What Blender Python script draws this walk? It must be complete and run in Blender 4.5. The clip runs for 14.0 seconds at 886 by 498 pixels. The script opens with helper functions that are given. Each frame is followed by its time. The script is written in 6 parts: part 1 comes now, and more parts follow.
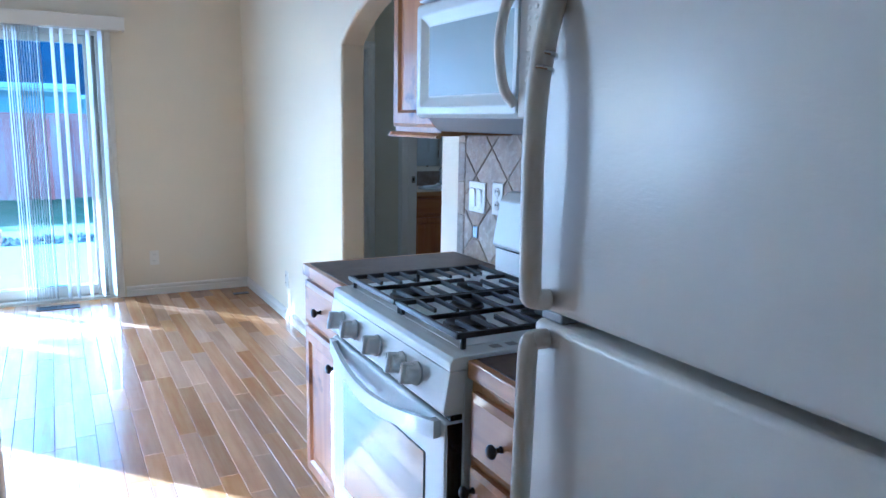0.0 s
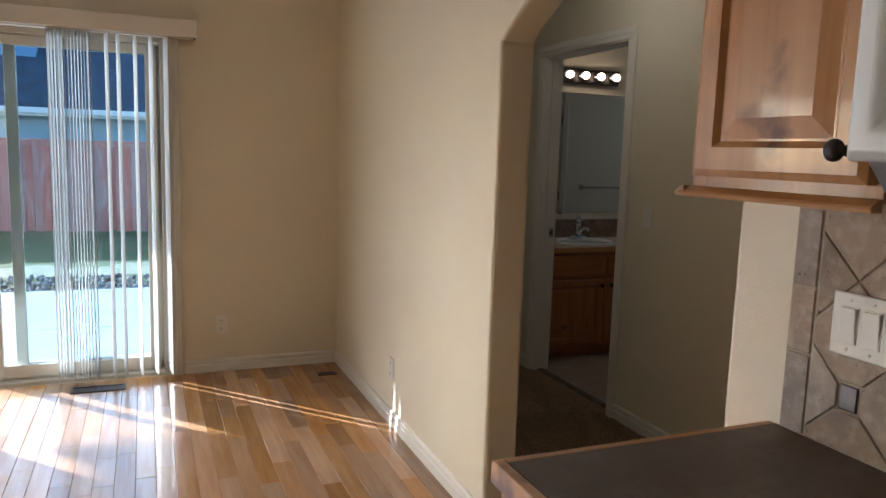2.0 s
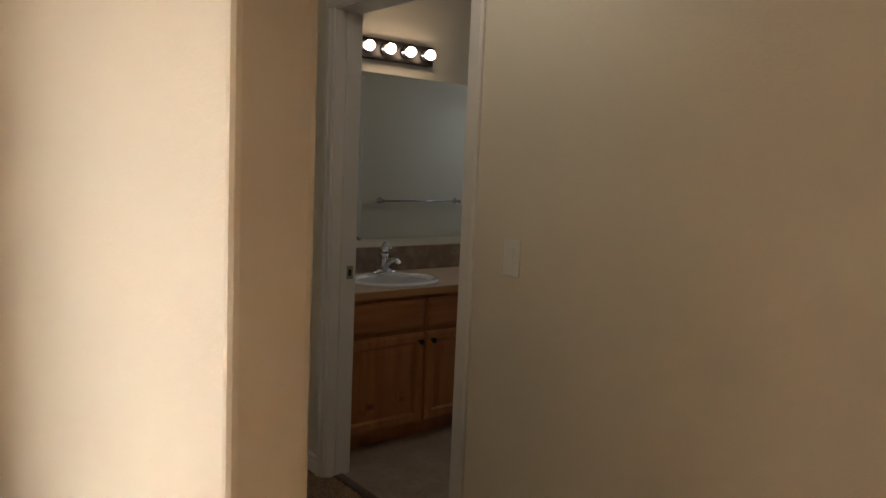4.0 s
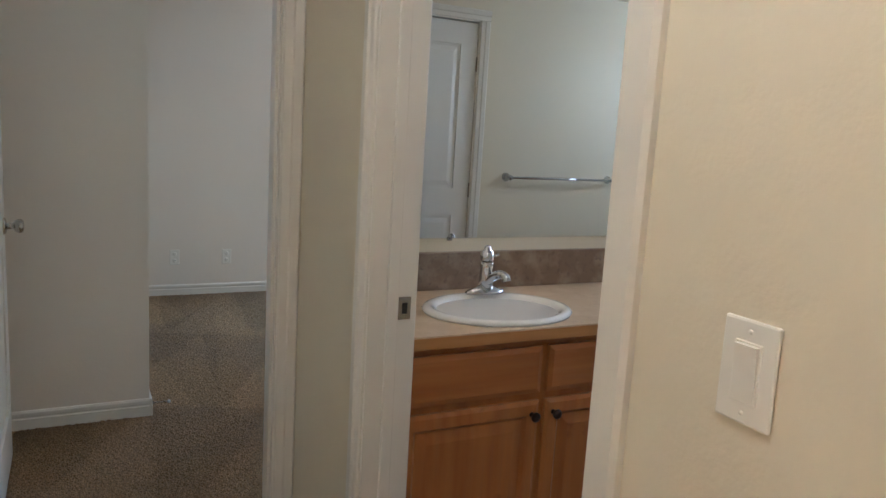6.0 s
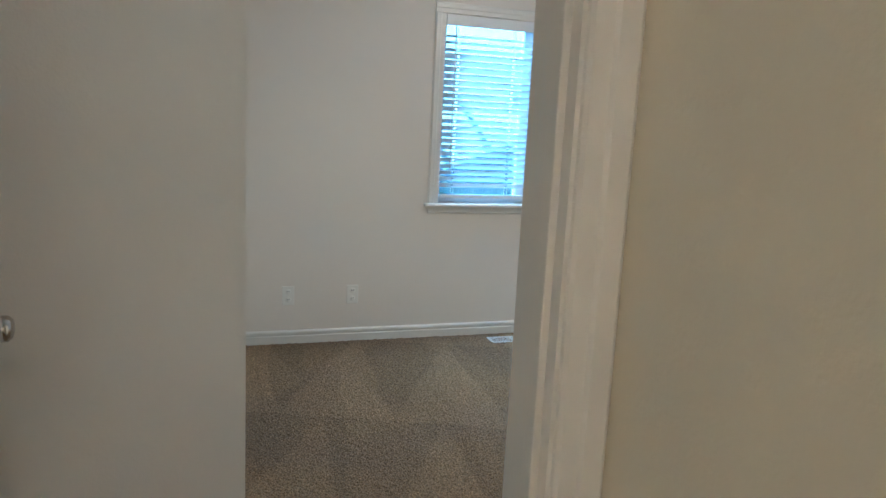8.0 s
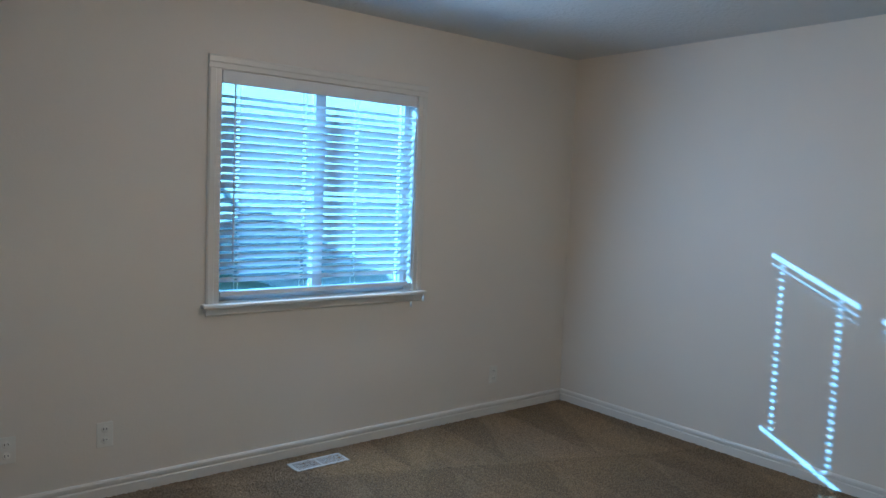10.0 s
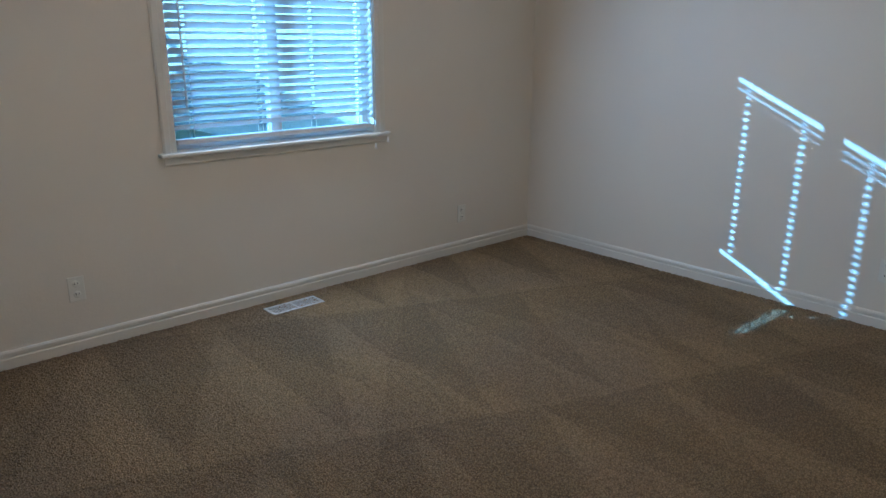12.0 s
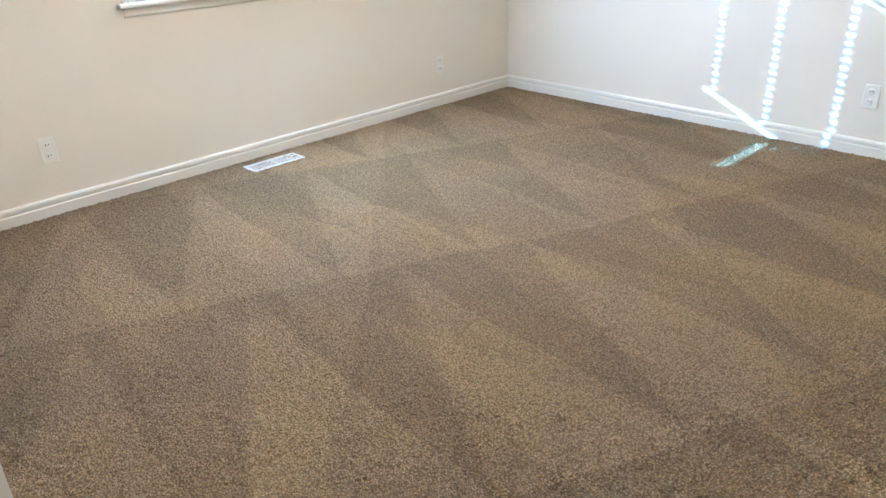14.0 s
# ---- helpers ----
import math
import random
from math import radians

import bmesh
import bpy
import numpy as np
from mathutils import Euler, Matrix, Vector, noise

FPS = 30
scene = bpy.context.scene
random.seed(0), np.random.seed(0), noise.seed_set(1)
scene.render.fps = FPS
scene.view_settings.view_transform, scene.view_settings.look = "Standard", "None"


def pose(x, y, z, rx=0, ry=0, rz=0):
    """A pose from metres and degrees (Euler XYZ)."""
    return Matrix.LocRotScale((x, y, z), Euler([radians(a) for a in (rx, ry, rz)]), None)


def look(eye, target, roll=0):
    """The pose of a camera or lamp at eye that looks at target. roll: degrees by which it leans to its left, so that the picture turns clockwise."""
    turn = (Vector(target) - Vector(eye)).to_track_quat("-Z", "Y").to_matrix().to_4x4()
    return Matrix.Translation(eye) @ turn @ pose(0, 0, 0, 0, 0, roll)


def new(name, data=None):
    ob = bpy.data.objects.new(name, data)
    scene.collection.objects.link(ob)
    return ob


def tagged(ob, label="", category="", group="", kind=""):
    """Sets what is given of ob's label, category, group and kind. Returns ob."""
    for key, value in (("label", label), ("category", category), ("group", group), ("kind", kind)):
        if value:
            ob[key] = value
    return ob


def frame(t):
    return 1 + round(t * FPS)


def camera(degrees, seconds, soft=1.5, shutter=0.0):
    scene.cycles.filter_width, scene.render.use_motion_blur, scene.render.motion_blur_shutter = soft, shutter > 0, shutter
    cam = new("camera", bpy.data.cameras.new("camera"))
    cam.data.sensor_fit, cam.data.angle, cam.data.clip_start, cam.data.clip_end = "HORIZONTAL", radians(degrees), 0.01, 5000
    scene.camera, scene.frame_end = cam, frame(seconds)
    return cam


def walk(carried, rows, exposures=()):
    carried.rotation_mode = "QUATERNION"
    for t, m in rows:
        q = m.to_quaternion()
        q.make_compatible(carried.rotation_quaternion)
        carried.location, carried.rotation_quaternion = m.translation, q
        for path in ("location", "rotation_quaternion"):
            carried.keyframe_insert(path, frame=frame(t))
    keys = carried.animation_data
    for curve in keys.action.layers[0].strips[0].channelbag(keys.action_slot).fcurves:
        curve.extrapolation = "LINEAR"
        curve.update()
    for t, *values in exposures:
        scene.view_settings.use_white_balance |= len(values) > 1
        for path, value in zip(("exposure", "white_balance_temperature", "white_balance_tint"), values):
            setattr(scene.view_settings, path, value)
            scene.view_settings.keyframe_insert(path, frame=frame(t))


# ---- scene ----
cam = camera(62.6, 14.0)
PATH = [
    (0, (0.063, 0.523, 1.431), (0.992, 2.26, 1.085), 1.0),
    (0.5, (0.135, 0.854, 1.443), (0.764, 2.724, 1.115), 1.1),
    (1, (0.124, 1.216, 1.438), (0.656, 3.118, 1.126), 1.3),
    (1.5, (0.172, 1.592, 1.415), (0.757, 3.481, 1.122), 1.3),
    (2, (0.3, 2.001, 1.435), (1.054, 3.834, 1.172), 1.8),
    (2.5, (0.397, 2.417, 1.424), (1.375, 4.147, 1.194), 2.1),
    (3, (0.603, 2.816, 1.393), (1.784, 4.417, 1.188), 2.2),
    (3.2, (0.688, 2.953, 1.405), (1.939, 4.502, 1.212), 2.2),
    (5.3, (1.729, 4.119, 1.389), (2.965, 5.67, 1.13), 3.2),
    (5.5, (1.811, 4.231, 1.38), (2.966, 5.841, 1.105), 3.4),
    (6, (2.039, 4.537, 1.37), (2.946, 6.292, 1.058), 3.4),
    (6.5, (2.095, 4.924, 1.352), (2.817, 6.759, 1.018), 3.4),
    (7, (2.14, 5.335, 1.356), (2.748, 7.207, 1.001), 3.0),
    (7.2, (2.17, 5.498, 1.343), (2.73, 7.386, 0.99), 2.7),
    (9.3, (2.24, 6.699, 1.447), (3.299, 8.378, 1.202), 2.7),
    (9.5, (2.228, 6.759, 1.439), (3.367, 8.388, 1.218), 2.5),
    (10, (2.268, 6.928, 1.478), (3.52, 8.479, 1.321), 2.3),
    (10.5, (2.285, 6.961, 1.571), (3.617, 8.45, 1.481), 2.1),
    (11, (2.286, 6.959, 1.6), (3.642, 8.428, 1.527), 2.1),
    (11.5, (2.27, 6.984, 1.559), (3.617, 8.436, 1.283), 1.6),
    (12, (2.272, 6.968, 1.429), (3.559, 8.391, 0.864), 0.3),
    (12.5, (2.281, 6.972, 1.336), (3.46, 8.334, 0.467), -1.3),
    (13, (2.279, 6.972, 1.249), (3.348, 8.264, 0.159), -2.6),
    (13.5, (2.278, 6.963, 1.228), (3.334, 8.236, 0.105), -3.2),
    (14, (2.255, 6.939, 1.274), (3.487, 8.249, 0.398), -2.1),
]
walk(cam, [(t, look(eye, target, roll)) for t, eye, target, roll in PATH],
     [(0.0, 2.8, 3800, 4), (0.5, 2.2, 3800, 4), (1.0, 1.85, 4350, 7), (1.5, 1.75, 5100, 9), (2.0, 1.8, 5600, 12), (2.5, 1.9, 5900, 13), (3.0, 2.15, 5550, 13),
      (3.2, 2.2, 5600, 13), (5.3, 3.4, 6400, 17), (6.0, 4.25, 5300, 13), (6.5, 4.6, 5650, 12), (7.2, 4.8, 5650, 10), (9.3, 3.85, 4800, 14), (9.5, 3.85, 4800, 14),
      (10.0, 3.65, 5450, 15), (10.5, 3.5, 6100, 15), (11.0, 3.35, 6500, 18), (12.0, 3.75, 5750, 17), (12.5, 4.5, 5700, 15), (13.0, 5.2, 6100, 17), (13.5, 5.7, 5900, 17), (14.0, 5.6, 5800, 16)])

# ---- world, sun, lights ----
SUN_AZ, SUN_EL = radians(42.8), radians(19.3)      # from +y towards -x, above the horizon
world = bpy.data.worlds.new("sky")
scene.world = world
world.use_nodes = True
wn = world.node_tree.nodes
sky = wn.new("ShaderNodeTexSky")
sky.sky_type, sky.sun_disc = "NISHITA", False
sky.sun_elevation, sky.sun_rotation = SUN_EL, -SUN_AZ
world.node_tree.links.new(sky.outputs[0], wn["Background"].inputs[0])
wn["Background"].inputs[1].default_value = 0.15
sun_dir = Vector((-math.sin(SUN_AZ) * math.cos(SUN_EL), math.cos(SUN_AZ) * math.cos(SUN_EL), math.sin(SUN_EL)))
sun = new("sun", bpy.data.lights.new("sun", "SUN"))
sun.data.energy, sun.data.angle, sun.data.color = 5.0, radians(0.35), (1.0, 0.98, 0.94)
sun.matrix_world = look(sun_dir * 40, (0, 0, 0))


def area_lamp(name, m, w, h, power, color):
    lamp = new(name, bpy.data.lights.new(name, "AREA"))
    lamp.data.shape, lamp.data.size, lamp.data.size_y = "RECTANGLE", w, h
    lamp.data.energy, lamp.data.color = power, color
    lamp.matrix_world = m
    return lamp


def bulb_lamp(name, at, power, radius, color):
    lamp = new(name, bpy.data.lights.new(name, "POINT"))
    lamp.data.energy, lamp.data.shadow_soft_size, lamp.data.color = power, radius, color
    lamp.location = at
    return lamp


SKYLIGHT = (0.88, 0.95, 1.0)
LIVING_LIGHT = (1.0, 0.86, 0.68)
BLUE_SKYLIGHT = (0.52, 0.77, 1.0)
YD_IN = 6.728
area_lamp("slider_skylight", look((-0.5, YD_IN, 1.05), (-0.5, 0, 0.9)), 1.8, 1.95, 5, SKYLIGHT)
area_lamp("living_window_skylight", look((-3.35, YD_IN, 1.35), (-3.35, 0, 1.1)), 1.3, 1.3, 13, LIVING_LIGHT)
area_lamp("bedroom_window_skylight", look((4.265, 10.27, 1.45), (4.265, 5, -0.15)), 1.15, 1.0, 1.9, BLUE_SKYLIGHT)
area_lamp("bath_window_skylight", look((6.30, 6.0, 1.85), (0, 6.0, 1.5)), 0.6, 0.5, 0.8, SKYLIGHT)

# ---- materials ----


def mat(name, base, rough=0.6, metal=0.0, spots=(), bump=(), coat=0.0):
    """base colour; spots: (scale, colour, amount, low, high) noise layers; bump: (scale, strength, distance) noise layers."""
    m = bpy.data.materials.new(name)
    m.use_nodes = True
    n, l = m.node_tree.nodes, m.node_tree.links
    b = n["Principled BSDF"]
    b.inputs["Roughness"].default_value, b.inputs["Metallic"].default_value = rough, metal
    b.inputs["Coat Weight"].default_value = coat
    b.inputs["Base Color"].default_value = (*base, 1)
    tc = n.new("ShaderNodeTexCoord")
    last = None
    for scale, colour, amount, low, high in spots:
        t = n.new("ShaderNodeTexNoise")
        if isinstance(scale, tuple):
            mp = n.new("ShaderNodeMapping")
            mp.inputs["Scale"].default_value = scale
            l.new(tc.outputs["Object"], mp.inputs["Vector"])
            l.new(mp.outputs[0], t.inputs["Vector"])
            t.inputs["Scale"].default_value = 1.0
        else:
            l.new(tc.outputs["Object"], t.inputs["Vector"])
            t.inputs["Scale"].default_value = scale
        t.inputs["Detail"].default_value = 5
        r = n.new("ShaderNodeMapRange")
        r.inputs["From Min"].default_value, r.inputs["From Max"].default_value, r.inputs["To Max"].default_value = low, high, amount
        l.new(t.outputs["Fac"], r.inputs["Value"])
        mix = n.new("ShaderNodeMix")
        mix.data_type = "RGBA"
        l.new(r.outputs[0], mix.inputs["Factor"])
        if last is None:
            mix.inputs["A"].default_value = (*base, 1)
        else:
            l.new(last, mix.inputs["A"])
        mix.inputs["B"].default_value = (*colour, 1)
        last = mix.outputs["Result"]
    if last is not None:
        l.new(last, b.inputs["Base Color"])
    prev = None
    for scale, strength, distance in bump:
        t = n.new("ShaderNodeTexNoise")
        if isinstance(scale, tuple):
            mp = n.new("ShaderNodeMapping")
            mp.inputs["Scale"].default_value = scale
            l.new(tc.outputs["Object"], mp.inputs["Vector"])
            l.new(mp.outputs[0], t.inputs["Vector"])
            t.inputs["Scale"].default_value = 1.0
        else:
            l.new(tc.outputs["Object"], t.inputs["Vector"])
            t.inputs["Scale"].default_value = scale
        t.inputs["Detail"].default_value = 3
        bp = n.new("ShaderNodeBump")
        bp.inputs["Strength"].default_value, bp.inputs["Distance"].default_value = strength, distance
        l.new(t.outputs["Fac"], bp.inputs["Height"])
        if prev is not None:
            l.new(prev, bp.inputs["Normal"])
        prev = bp.outputs[0]
    if prev is not None:
        l.new(prev, b.inputs["Normal"])
    return m


def by_piece(m, spread, hue=0.0):
    """Vary a material's brightness from piece to piece."""
    n, l = m.node_tree.nodes, m.node_tree.links
    b = n["Principled BSDF"]
    info = n.new("ShaderNodeObjectInfo")
    geo = n.new("ShaderNodeNewGeometry")
    add = n.new("ShaderNodeMath")
    add.operation = "ADD"
    l.new(info.outputs["Random"], add.inputs[0])
    l.new(geo.outputs["Random Per Island"], add.inputs[1])
    fr = n.new("ShaderNodeMath")
    fr.operation = "FRACT"
    l.new(add.outputs[0], fr.inputs[0])
    r = n.new("ShaderNodeMapRange")
    r.inputs["To Min"].default_value, r.inputs["To Max"].default_value = 1 - spread, 1 + spread
    l.new(fr.outputs[0], r.inputs["Value"])
    h = n.new("ShaderNodeHueSaturation")
    l.new(r.outputs[0], h.inputs["Value"])
    if hue:
        r2 = n.new("ShaderNodeMapRange")
        r2.inputs["To Min"].default_value, r2.inputs["To Max"].default_value = 1 - hue, 1 + hue
        m2 = n.new("ShaderNodeMath")
        m2.operation = "MULTIPLY"
        m2.inputs[1].default_value = 7.31
        f2 = n.new("ShaderNodeMath")
        f2.operation = "FRACT"
        l.new(fr.outputs[0], m2.inputs[0])
        l.new(m2.outputs[0], f2.inputs[0])
        l.new(f2.outputs[0], r2.inputs["Value"])
        l.new(r2.outputs[0], h.inputs["Saturation"])
    old = b.inputs["Base Color"].links
    if old:
        l.new(old[0].from_socket, h.inputs["Color"])
    else:
        h.inputs["Color"].default_value = b.inputs["Base Color"].default_value
    l.new(h.outputs[0], b.inputs["Base Color"])
    return m


def glow(name, colour, strength):
    m = bpy.data.materials.new(name)
    m.use_nodes = True
    b = m.node_tree.nodes["Principled BSDF"]
    b.inputs["Base Color"].default_value = (*colour, 1)
    b.inputs["Emission Color"].default_value = (*colour, 1)
    b.inputs["Emission Strength"].default_value = strength
    return m


def glass_mat(name, colour=(0.97, 0.99, 0.98), rough=0.0):
    m = bpy.data.materials.new(name)
    m.use_nodes = True
    b = m.node_tree.nodes["Principled BSDF"]
    b.inputs["Base Color"].default_value = (*colour, 1)
    b.inputs["Roughness"].default_value = rough
    b.inputs["Transmission Weight"].default_value = 1.0
    b.inputs["IOR"].default_value = 1.45
    return m


def tinted_glass(name, tint):
    """A pane that lets a part of the light straight through, dimmed and coloured by its tint, with a faint gloss."""
    m = bpy.data.materials.new(name)
    m.use_nodes = True
    n, l = m.node_tree.nodes, m.node_tree.links
    clear, gloss = n.new("ShaderNodeBsdfTransparent"), n.new("ShaderNodeBsdfGlossy")
    clear.inputs["Color"].default_value = (*tint, 1)
    gloss.inputs["Roughness"].default_value = 0.03
    rim, both = n.new("ShaderNodeFresnel"), n.new("ShaderNodeMixShader")
    rim.inputs["IOR"].default_value = 1.35
    l.new(rim.outputs[0], both.inputs[0])
    l.new(clear.outputs[0], both.inputs[1])
    l.new(gloss.outputs[0], both.inputs[2])
    l.new(both.outputs[0], n["Material Output"].inputs["Surface"])
    return m


M_WALL = mat("wall_paint", (0.75, 0.675, 0.515), 0.55, spots=[(1.6, (0.71, 0.642, 0.505), 0.5, 0.4, 0.7)], bump=[(130, 0.22, 0.003), (45, 0.12, 0.004)])
M_WALLBED = mat("bedroom_wall_paint", (0.77, 0.705, 0.605), 0.5, spots=[(1.6, (0.74, 0.665, 0.585), 0.5, 0.4, 0.7)], bump=[(130, 0.2, 0.003), (45, 0.12, 0.004)])
M_CEIL = mat("ceiling_texture", (0.64, 0.63, 0.60), 0.8, bump=[(38, 0.8, 0.012), (110, 0.4, 0.004)])
M_TRIM = mat("trim_paint", (0.76, 0.72, 0.64), 0.32, spots=[(3, (0.72, 0.68, 0.6), 0.5, 0.4, 0.7)], bump=[(60, 0.05, 0.002)])
M_DOORW = mat("white_door_paint", (0.78, 0.76, 0.71), 0.35, bump=[((140, 140, 6), 0.08, 0.002)])
M_SUB = mat("subfloor_dark", (0.06, 0.04, 0.025), 0.8)
M_PLANK = by_piece(mat("maple_plank", (0.42, 0.225, 0.105), 0.24, coat=0.25,
                spots=[((26, 2.2, 10), (0.54, 0.33, 0.165), 0.8, 0.35, 0.65), ((90, 4, 10), (0.40, 0.20, 0.09), 0.45, 0.52, 0.75), (7, (0.36, 0.17, 0.08), 0.35, 0.62, 0.78)],
                bump=[((60, 5, 20), 0.06, 0.002), (3.0, 0.1, 0.004)]), 0.28, 0.18)
M_ALDER = mat("knotty_alder", (0.42, 0.195, 0.058), 0.34, coat=0.2,
              spots=[((18, 18, 1.6), (0.53, 0.265, 0.088), 0.8, 0.35, 0.65), ((60, 60, 3), (0.30, 0.13, 0.05), 0.5, 0.5, 0.75), (5.5, (0.12, 0.042, 0.015), 0.9, 0.645, 0.72)],
              bump=[((70, 70, 4), 0.06, 0.002)])
M_ALDER_H = mat("knotty_alder_cross", (0.42, 0.195, 0.058), 0.34, coat=0.2,
              spots=[((1.6, 1.6, 22), (0.53, 0.265, 0.088), 0.8, 0.35, 0.65), ((3, 3, 70), (0.30, 0.13, 0.05), 0.5, 0.5, 0.75), (5.5, (0.12, 0.042, 0.015), 0.9, 0.645, 0.72)],
              bump=[((4, 4, 70), 0.06, 0.002)])
M_VANWOOD = mat("red_brown_alder", (0.31, 0.102, 0.020), 0.34, coat=0.2,
              spots=[((18, 18, 1.6), (0.42, 0.168, 0.042), 0.8, 0.35, 0.65), ((60, 60, 3), (0.30, 0.13, 0.05), 0.5, 0.5, 0.75), (5.5, (0.12, 0.042, 0.015), 0.9, 0.645, 0.72)],
              bump=[((70, 70, 4), 0.06, 0.002)])
M_VANWOOD_H = mat("red_brown_alder_cross", (0.31, 0.102, 0.020), 0.34, coat=0.2,
              spots=[((1.6, 1.6, 22), (0.42, 0.168, 0.042), 0.8, 0.35, 0.65), ((3, 3, 70), (0.30, 0.13, 0.05), 0.5, 0.5, 0.75), (5.5, (0.12, 0.042, 0.015), 0.9, 0.645, 0.72)],
              bump=[((4, 4, 70), 0.06, 0.002)])
M_COUNTER = mat("brown_laminate", (0.092, 0.060, 0.040), 0.5, spots=[(9, (0.15, 0.115, 0.09), 0.8, 0.42, 0.7), (40, (0.05, 0.035, 0.028), 0.6, 0.5, 0.7), (3.0, (0.11, 0.075, 0.055), 0.6, 0.45, 0.65)], bump=[(60, 0.08, 0.002)])
M_WHITE = mat("white_enamel", (0.76, 0.80, 0.80), 0.36, coat=0.2, bump=[(2.0, 0.02, 0.004)])
M_FRIDGE = mat("pebbled_white", (0.70, 0.665, 0.60), 0.33, bump=[((70, 70, 190), 0.28, 0.0013), (30, 0.06, 0.002)])
M_ALMOND = mat("almond_plastic", (0.70, 0.665, 0.59), 0.35, bump=[(90, 0.04, 0.001)])
M_GREYP = mat("grey_metal", (0.30, 0.31, 0.32), 0.4, 0.4, bump=[(80, 0.05, 0.001)])
M_IRON = mat("cast_iron", (0.012, 0.012, 0.013), 0.5, bump=[(220, 0.3, 0.001)])
M_BURNER = mat("burner_cap", (0.03, 0.026, 0.024), 0.6, spots=[(30, (0.06, 0.035, 0.025), 0.6, 0.5, 0.7)])
M_BLACK = mat("black_gloss", (0.01, 0.01, 0.011), 0.12)
M_BRONZE = mat("oiled_bronze", (0.022, 0.017, 0.014), 0.3, 0.6)
# the light blue base stands in for the patio door's reflection
M_OVENGLASS = mat("oven_glass", (0.17, 0.25, 0.31), 0.05, 0.0, coat=1.0)
M_OVENGLASS.node_tree.nodes["Principled BSDF"].inputs["Coat IOR"].default_value = 2.0
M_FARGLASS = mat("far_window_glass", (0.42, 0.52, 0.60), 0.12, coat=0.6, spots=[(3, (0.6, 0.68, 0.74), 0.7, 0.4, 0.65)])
M_MWGLASS = mat("microwave_screen", (0.34, 0.41, 0.44), 0.3, coat=0.12)
M_CHROME = mat("chrome", (0.60, 0.61, 0.63), 0.07, 1.0)
M_NICKEL = mat("satin_nickel", (0.48, 0.45, 0.41), 0.24, 1.0)
M_PEWTER = mat("aged_pewter", (0.25, 0.23, 0.21), 0.32, 1.0, spots=[(40, (0.12, 0.11, 0.10), 0.6, 0.45, 0.7)])
M_MIRROR = mat("mirror_silver", (0.82, 0.84, 0.84), 0.0, 1.0)
M_GLASS = glass_mat("window_glass")
# the blue of the daylight and a weaker bedroom sun are put into these tints
M_SUNDIM = tinted_glass("sun_dimming_glass", (0.24, 0.42, 0.57))
M_SLIDERGLASS = tinted_glass("pale_blue_glass", (0.88, 0.96, 1.0))
M_VINYL = mat("almond_vinyl", (0.62, 0.58, 0.49), 0.35, bump=[(50, 0.04, 0.001)])
M_STONE = by_piece(mat("tumbled_travertine", (0.36, 0.265, 0.175), 0.55,
              spots=[(11, (0.22, 0.17, 0.128), 0.85, 0.4, 0.66), (38, (0.46, 0.38, 0.29), 0.7, 0.48, 0.7), (75, (0.15, 0.105, 0.075), 0.9, 0.66, 0.72)],
              bump=[(75, 0.5, 0.004), (14, 0.25, 0.006)]), 0.16, 0.2)
M_SLATE = by_piece(mat("dark_slate_tile", (0.10, 0.085, 0.075), 0.5, spots=[(12, (0.19, 0.155, 0.12), 0.8, 0.45, 0.7), (50, (0.06, 0.05, 0.048), 0.7, 0.5, 0.7)], bump=[(30, 0.4, 0.004)]), 0.25, 0.2)
M_BROWNTILE = by_piece(mat("brown_mottled_tile", (0.22, 0.15, 0.10), 0.4, spots=[(13, (0.37, 0.30, 0.22), 0.8, 0.45, 0.68), (40, (0.13, 0.085, 0.065), 0.7, 0.55, 0.72)], bump=[(30, 0.3, 0.003)]), 0.10, 0.15)
M_ACCENT = mat("metal_accent_tile", (0.12, 0.125, 0.135), 0.22, 0.6, bump=[(60, 0.3, 0.002)])
M_GROUT = mat("grout", (0.42, 0.345, 0.26), 0.9, bump=[(150, 0.4, 0.002)])
M_VANTOP = mat("sand_laminate", (0.58, 0.44, 0.30), 0.4, spots=[(14, (0.66, 0.53, 0.39), 0.7, 0.42, 0.68), (45, (0.48, 0.35, 0.23), 0.5, 0.52, 0.7)], bump=[(60, 0.05, 0.001)])
M_PORC = mat("white_porcelain", (0.80, 0.80, 0.79), 0.08, coat=0.5)
M_ACRYL = mat("white_acrylic", (0.68, 0.66, 0.58), 0.42)
M_CARPET = mat("taupe_carpet", (0.36, 0.235, 0.118), 0.97,
               spots=[(330, (0.38, 0.275, 0.18), 0.3, 0.47, 0.64), (290, (0.135, 0.085, 0.047), 0.35, 0.53, 0.66), (1.4, (0.27, 0.19, 0.125), 0.4, 0.45, 0.6)],
               bump=[(330, 1.0, 0.006)])


